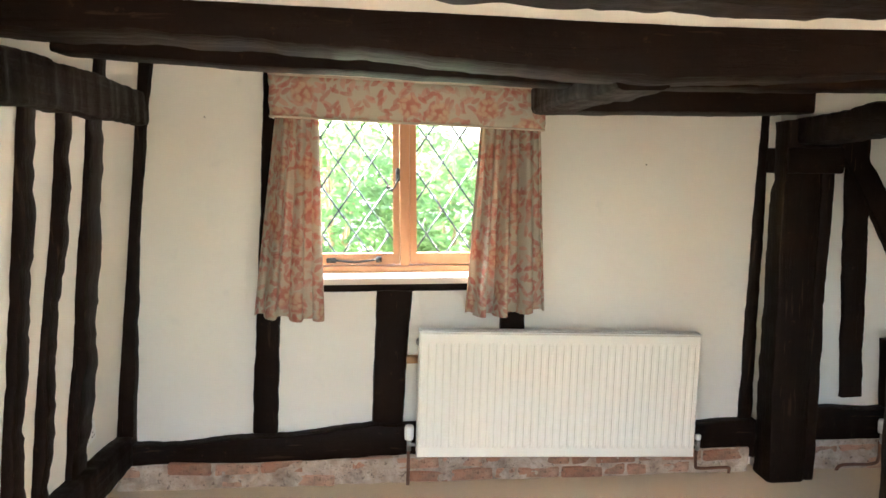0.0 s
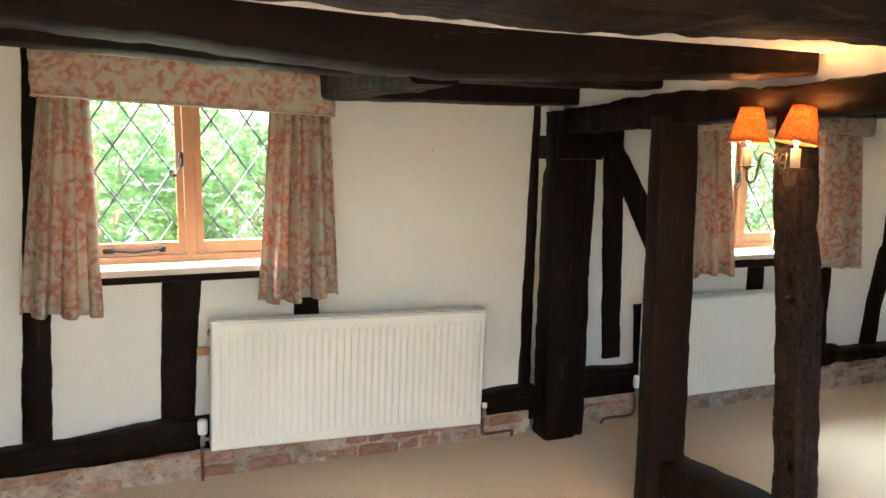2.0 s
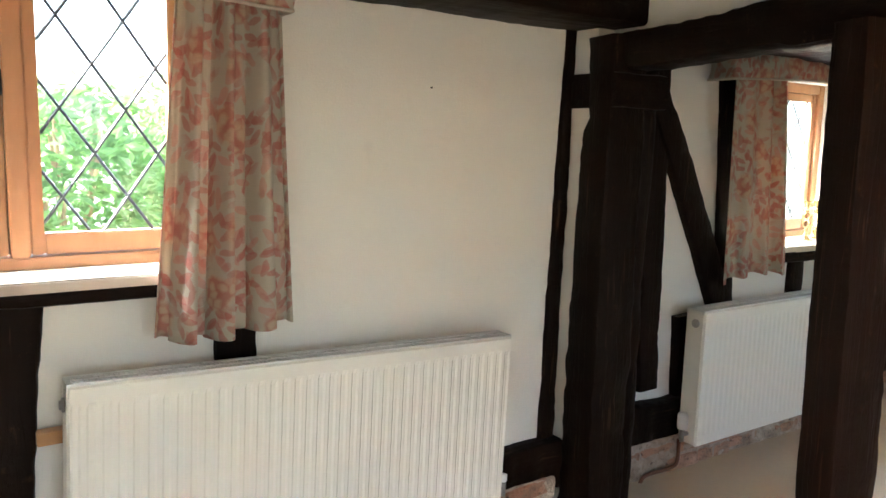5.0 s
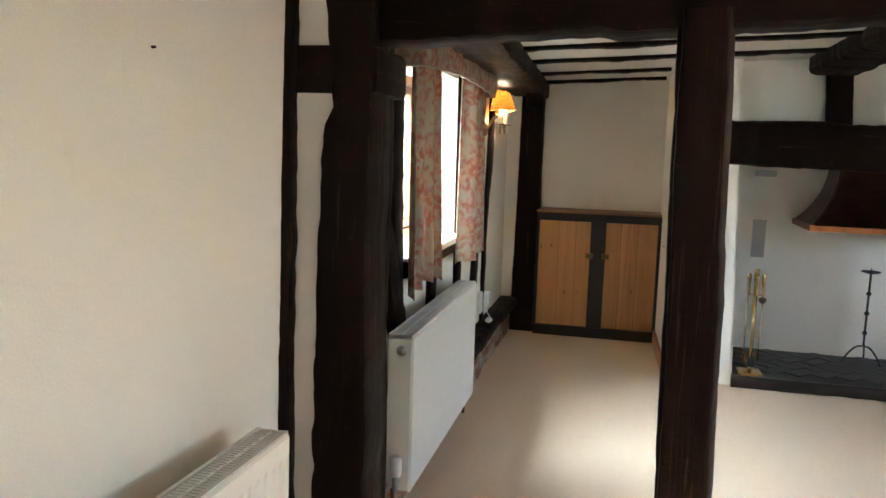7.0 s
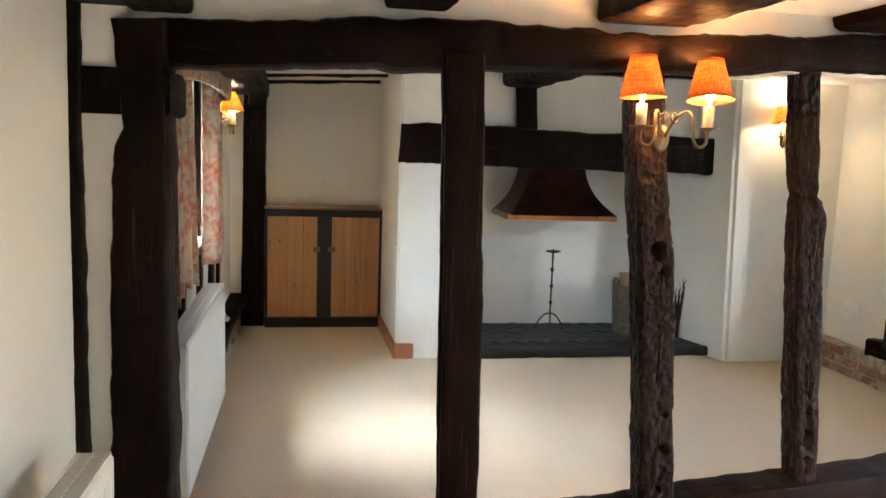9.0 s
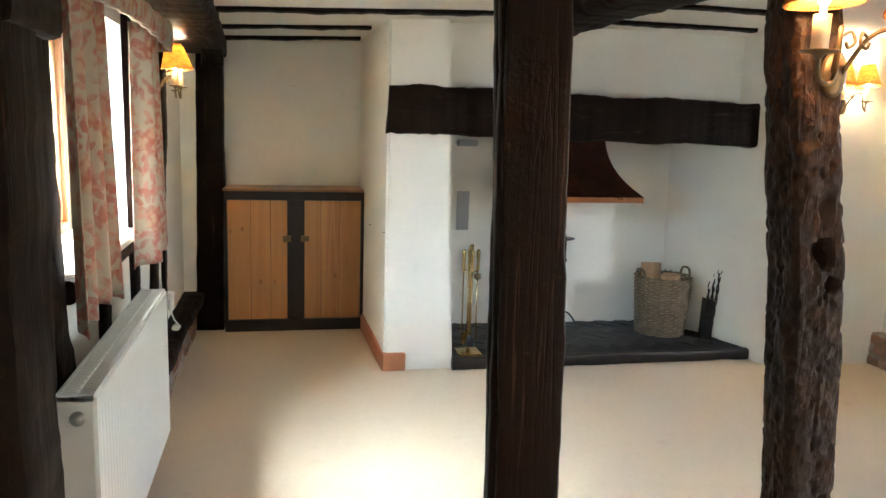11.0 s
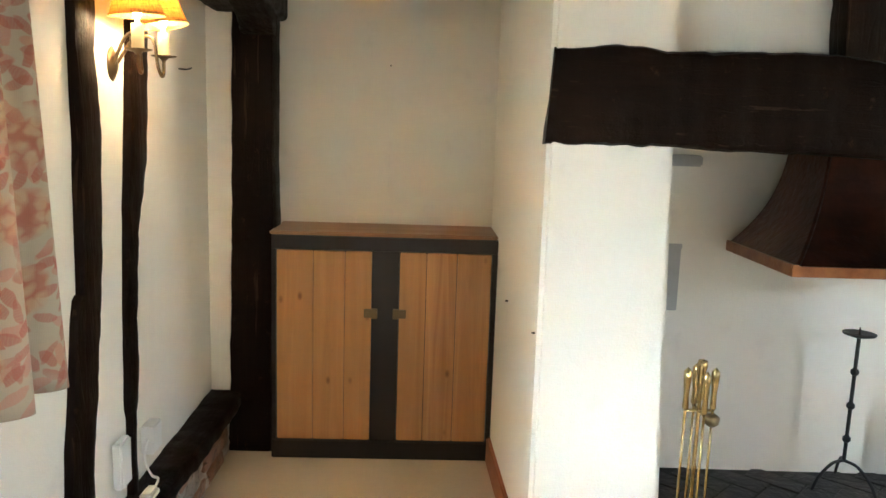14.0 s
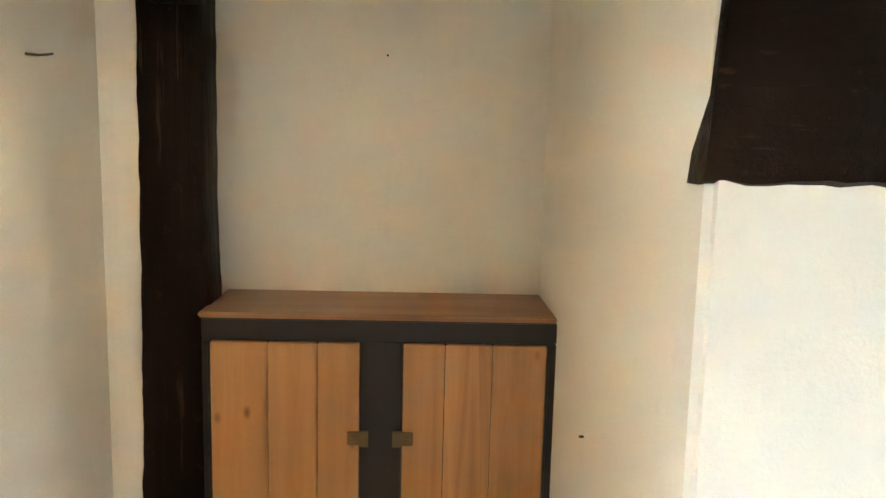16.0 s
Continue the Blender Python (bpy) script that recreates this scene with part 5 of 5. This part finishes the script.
def log(at, length, r, seed):
    bm = bmesh.new()
    n = 9
    rnd = random.Random(seed)
    rad = [r * rnd.uniform(0.75, 1.1) for _ in range(n)]
    rings = [[bm.verts.new((rad[k] * math.cos(2 * math.pi * k / n) * (1 + 0.04 * rnd.random()), rad[k] * math.sin(2 * math.pi * k / n), z)) for k in range(n)] for z in (0, length * 0.5, length)]
    for a, b in zip(rings, rings[1:]):
        for k in range(n):
            bm.faces.new((a[k], a[(k + 1) % n], b[(k + 1) % n], b[k]))
    bm.faces.new(rings[0][::-1])
    bm.faces.new(rings[-1])
    ob = tagged(finish("log", bm, LOG), "split pale log standing in the basket", "log", "logs in the basket")
    ob.matrix_world = at
    return ob


log(pose(5.08, -3.045, 0.09, 4, 10, 10), 0.44, 0.065, 1)
log(pose(5.02, -3.165, 0.09, -6, 3, 50), 0.38, 0.06, 2)
log(pose(5.14, -3.175, 0.09, 8, -6, 80), 0.36, 0.06, 3)

# thin grey rectangle, slightly raised, on the fireplace back
plate = thing("fireback_patch", "small thin grey rectangle on the fireplace back", "plate", at=pose(5.379, -1.795, 0.838))
part("panel", boxed(-0.008, 0.004, -0.042, 0.042, -0.128, 0.128, bevel=0.003), DULL_GREY, plate)
part("frame", boxed(-0.011, -0.002, -0.044, 0.044, 0.112, 0.130, bevel=0.002), DULL_GREY, plate)

tagged(finish("bracket", boxed(5.30, 5.384, -1.865, -1.74, 1.262, 1.302, bevel=0.006), DULL_GREY), "grey painted block fixed under the mantel beam", "bracket")

# twisted fire irons leaning on the fireplace cheek
for k in range(3):
    bm = bmesh.new()
    for j in range(2):
        pts = [(0.006 * math.cos(40 * z + math.pi * j), 0.006 * math.sin(40 * z + math.pi * j), z) for z in [0.42 * i / 70 for i in range(71)]]
        tube(pts, 0.0055, 5, bm)
    tube(arc([(0, 0, 0.42), (0.018, 0, 0.44), (0.0, 0, 0.465), (-0.016, 0, 0.445), (0, 0, 0.43)], 4), 0.005, 6, bm)
    ob = tagged(finish("fire_iron", bm, IRON, True), "twisted black iron poker leaning in the fireplace", "fire tools", "twisted fire irons")
    ob.matrix_world = pose(4.86 + 0.025 * k, -3.355 + 0.008 * k, 0.072, 4 + k, 2 * k - 2, 19)
bm = prism([(-0.045, 0), (-0.02, -0.006), (0.02, -0.006), (0.045, 0.0), (0.05, 0.02), (-0.05, 0.02)], 0.03, 0.34)
ob = tagged(finish("bellows", bm, IRON), "black bellows standing against the fireplace cheek", "bellows")
ob.matrix_world = pose(4.93, -3.372, 0.045, 3, 0, 19)

# ---- small things ----


def candlestick(at):
    c = thing("candlestick", "brass barley-twist candlestick on the window sill", "candlestick", "barley-twist candlesticks", at=at)
    part("base", lathe([(0.045, 0.0), (0.046, 0.006), (0.03, 0.012), (0.012, 0.022), (0.009, 0.05), (0.012, 0.058)], (0, 0, 0), 22), BRASS, c, "", True)
    for j in range(2):
        pts = [((0.014 * math.sin(math.pi * s) + 0.004) * math.cos(7 * s + math.pi * j), (0.014 * math.sin(math.pi * s) + 0.004) * math.sin(7 * s + math.pi * j), 0.055 + 0.10 * s) for s in [i / 24 for i in range(25)]]
        part("twist", tube(pts, 0.0042, 6), BRASS, c, "", True)
    part("cup", lathe([(0.008, 0.153), (0.030, 0.162), (0.031, 0.166), (0.010, 0.166), (0.015, 0.178), (0.018, 0.20), (0.021, 0.204), (0.0, 0.204)], (0, 0, 0), 20), BRASS, c, "", True)
    return c


candlestick(pose(3.55, 0.08, 0.937))
candlestick(pose(3.67, 0.10, 0.937, 0, 0, 40))


def socket(name, at, w, h, label):
    s = thing(name, label, "socket", at=at)
    part("plate", boxed(-w / 2, w / 2, -0.012, 0.004, -h / 2, h / 2, bevel=0.003), PLASTIC, s)
    for x in (-w / 4, w / 4):
        part("switch", boxed(x - 0.008, x + 0.008, -0.016, -0.011, h * 0.18, h * 0.32, bevel=0.001), PLASTIC, s)
        for dx, dz in ((-0.011, -0.02), (0.011, -0.02), (0, -0.002)):
            part("slot", boxed(x + dx - 0.003, x + dx + 0.003, -0.0135, -0.0118, dz - 0.002, dz + 0.002), DARKGAP, s)
    return s


socket("wall_socket", pose(4.20, -4.30, 0.44, 0, 0, 180), 0.146, 0.086, "white double wall socket above the brick base")
socket("wall_socket", pose(-1.435, -0.45, 0.42, 0, -6, 90), 0.146, 0.086, "white painted double socket on the leaning wall")
b = thing("junction_box", "small white surface box above the black ledge", "socket", at=pose(4.86, -0.002, 0.385))
part("plate", boxed(-0.04, 0.04, -0.04, 0.0, -0.045, 0.045, bevel=0.004), PLASTIC, b)
tagged(finish("telephone_box", boxed(4.60, 4.675, -0.03, -0.002, 0.33, 0.47, bevel=0.006), PLASTIC), "white painted cable box beside the stud", "cable box")
tagged(finish("cable", tube(arc([(4.80, -0.03, 0.40), (4.76, -0.035, 0.36), (4.77, -0.05, 0.30), (4.80, -0.06, 0.272), (4.72, -0.07, 0.27)]), 0.004, 6), PLASTIC, True), "short white cable lying on the black ledge", "cable")
tagged(finish("cable_plug", boxed(4.66, 4.73, -0.09, -0.05, 0.262, 0.29, bevel=0.008), PLASTIC), "white plug at the cable's end on the ledge", "plug")


def nail(p, d):
    ob = tagged(finish("nail", tube([p, Vector(p) + Vector(d) * 0.012], 0.003, 7), IRON), "dark bare nail in the plaster wall", "nail", "nails in the plaster")
    return ob


for p, d in (((1.153, 0.004, 1.572), (0, -1, 0)), ((-0.989, 0.004, 1.797), (0, -1, 0)), ((5.863, -0.711, 1.62), (-1, 0, 0)), ((5.24, -1.176, 0.762), (0, 1, 0)), ((4.704, -1.192, 0.792), (0, 1, 0))):
    nail(p, d)
tagged(finish("picture_hook", tube(arc([(5.29, 0.0, 1.543), (5.29, -0.022, 1.541), (5.32, -0.026, 1.545), (5.35, -0.026, 1.550)]), 0.003, 6), IRON), "small bare black hook in the plaster wall", "hook")
tagged(finish("painted_batten", boxed(-0.045, 0.03, -0.045, -0.005, 0.595, 0.63, bevel=0.002), BATTEN), "short bare wood batten behind the radiator", "batten")

# ---- garden ----
structure("ground", boxed(-60, 70, 0.32, 120, -0.5, -0.25), GRAVEL, "pale sunlit garden ground outside the windows", "ground")
structure("wall_outside_base", boxed(-2.0, 6.2, 0.0, 0.32, -0.5, -0.26), MORTAR, "foot of the outer wall", "wall")


def bush(name, centre, size, leaves, seed, label):
    """A shrub: a stem, a dark inner mass and a crown of many single leaves with an uneven outline."""
    rnd = random.Random(seed)
    b = thing(name, label, "shrub", "garden shrubs", at=pose(*centre))
    stem = bmesh.new()
    for k in range(5):
        a = k * 1.3 + seed
        tube(arc([(0, 0, 0), (0.15 * math.cos(a), 0.15 * math.sin(a), size[2] * 0.4), (size[0] * 0.35 * math.cos(a), size[1] * 0.35 * math.sin(a), size[2] * 0.8)]), [0.03] * 6 + [0.02] * 6 + [0.012], 6, stem)
    part("stem", stem, LOG, b, "brown woody stems", True)
    verts, faces = [], []
    for k in range(leaves):
        d = Vector((rnd.gauss(0, 1), rnd.gauss(0, 1), rnd.gauss(0, 1))).normalized()
        lump = 0.80 + 0.38 * noise.noise(d * 2.2 + Vector((seed, 0, 0))) + 0.16 * noise.noise(d * 6 + Vector((0, seed, 0)))
        rr = lump * rnd.uniform(0.55, 1.0) ** 0.5
        c = Vector((d.x * size[0] * rr, d.y * size[1] * rr, size[2] * 0.5 + d.z * size[2] * 0.5 * rr))
        c.z = max(c.z, 0.03)
        s = rnd.uniform(0.05, 0.10)
        u = Vector((rnd.uniform(-1, 1), rnd.uniform(-1, 1), rnd.uniform(-0.6, 0.6))).normalized()
        w = u.cross(Vector((rnd.uniform(-1, 1), rnd.uniform(-1, 1), rnd.uniform(-1, 1)))).normalized()
        up = u.cross(w) * s * 0.18
        i = len(verts)
        verts += [c - u * s, c + w * s * 0.42 + up, c + u * s, c - w * s * 0.42 + up]
        faces += [(i, i + 1, i + 2), (i, i + 2, i + 3)]
    me = bpy.data.meshes.new("crown")
    me.from_pydata([tuple(v) for v in verts], [], faces)
    me.materials.append(LEAF)
    crown = new("crown", me)
    crown.parent = b
    tagged(crown, "dense light-green leaves", kind="stuff")
    return b


for k, (x, y, sx, sz) in enumerate(((-2.4, 4.6, 1.0, 2.0), (-0.7, 5.0, 1.0, 2.35), (0.7, 4.7, 0.9, 2.2), (2.3, 5.2, 1.2, 2.3), (4.4, 5.4, 1.3, 2.5), (6.8, 5.8, 1.6, 2.6), (9.2, 5.9, 1.7, 2.6), (11.8, 7.2, 1.9, 2.8), (0.0, 8.5, 1.8, 2.9), (3.4, 9.0, 1.8, 3.0))):
    bush("shrub", (x, y, -0.25), (sx, 0.8, sz), 2600, k + 1, "leafy light-green garden shrub in daylight")

# ---- pieces: bricks and hearth tiles ----
rnd = random.Random(7)


def brick_meshes(name, n, l, d, h, material, bevel=0.006):
    out = []
    for k in range(n):
        bm = boxed(-l / 2, l / 2, -d / 2, d / 2, -h / 2, h / 2)
        for v in bm.verts:
            v.co += Vector((rnd.uniform(-1, 1), rnd.uniform(-1, 1), rnd.uniform(-1, 1))) * 0.004
        bmesh.ops.bevel(bm, geom=bm.edges[:], offset=bevel, segments=1, affect="EDGES")
        bmesh.ops.recalc_face_normals(bm, faces=bm.faces)
        me = bpy.data.meshes.new(name)
        bm.to_mesh(me)
        bm.free()
        me.materials.append(material)
        out.append(me)
    return out


def piece(name, me, parent, m):
    ob = new(name, me)
    ob.parent = parent
    ob.matrix_world = m
    return ob


FULL = brick_meshes("brick", 5, 0.205, 0.05, 0.056, BRICK)
HALF = brick_meshes("brick", 3, 0.105, 0.05, 0.056, BRICK)


def brick_base(name, x0, x1, y, face, rows, label, top):
    """A low brick base along x: lumpy mortar that half hides worn bricks."""
    bm = bmesh.new()
    nx, nz = int((x1 - x0) / 0.022), 9
    grid = []
    for i in range(nx + 1):
        x = x0 + (x1 - x0) * i / nx
        col = []
        for k in range(nz + 1):
            z = top * k / nz
            n = noise.noise((x * 7, z * 16, 1.7)) + 0.6 * noise.noise((x * 24, z * 30, 4.1))
            col.append(bm.verts.new((x, y - face * (0.034 + 0.016 * n), z)))
        col.append(bm.verts.new((x, y + face * 0.05, top)))
        grid.append(col)
    for a, b in zip(grid, grid[1:]):
        for k in range(nz + 1):
            bm.faces.new((a[k], b[k], b[k + 1], a[k + 1]))
    base_ob = structure(name, bm, MORTAR, label, "brick base", True)
    for r in range(rows):
        x = x0 + (0.0 if r % 2 else -0.07)
        while x < x1 - 0.05:
            half = rnd.random() < 0.35
            l = 0.118 if half else 0.222
            me = rnd.choice(HALF if half else FULL)
            cx = x + l / 2
            if rnd.random() < 0.78 and cx - l / 2 > x0 - 0.02 and cx + l / 2 < x1 + 0.03:
                piece("brick", me, base_ob, pose(cx, y - face * (0.015 + rnd.uniform(-0.013, 0.008)), 0.030 + r * 0.066 + rnd.uniform(-0.006, 0.005), rnd.uniform(-3, 3), rnd.uniform(-2.5, 2.5), rnd.uniform(-2.5, 2.5) + (180 if face < 0 else 0)))
            x += l
    return base_ob


brick_base("brick_base_1", -1.45, 1.71, -0.052, 1, 2, "old brick base patched with lime mortar", 0.125)
brick_base("brick_base_2", 1.97, 4.0, -0.058, 1, 2, "old brick base patched with lime mortar", 0.15)
brick_base("brick_base_4", 4.0, 5.62, -0.036, 1, 3, "old orange-red brick base under the black ledge", 0.19)
brick_base("brick_base_3", 3.2, 4.48, -4.262, -1, 3, "old brick base patched with lime mortar", 0.2)

TILE = brick_meshes("hearth_tile", 4, 0.205, 0.101, 0.02, SLATE, 0.003)
turn = math.sqrt(0.5)
for i in range(-20, 21):
    for j in range(-20, 21):
        # herringbone lay, turned by 45 degrees
        d = (i - j) % 4
        if d in (0, 3):
            u, v = ((i + 1) * 0.1035, (j + 0.5) * 0.1035) if d == 0 else ((i + 0.5) * 0.1035, (j + 1) * 0.1035)
            x, y = (u - v) * turn, (u + v) * turn
            if -0.23 < x < 0.39 and -0.95 < y < 0.86 and not (y < -0.66 and x > 0.12):
                piece("tile", rnd.choice(TILE), hearth, pose(4.95 + x, -2.5 + y, 0.0625 + rnd.uniform(0, 0.0015), rnd.uniform(-0.4, 0.4), rnd.uniform(-0.4, 0.4), 45 if d == 0 else 135))
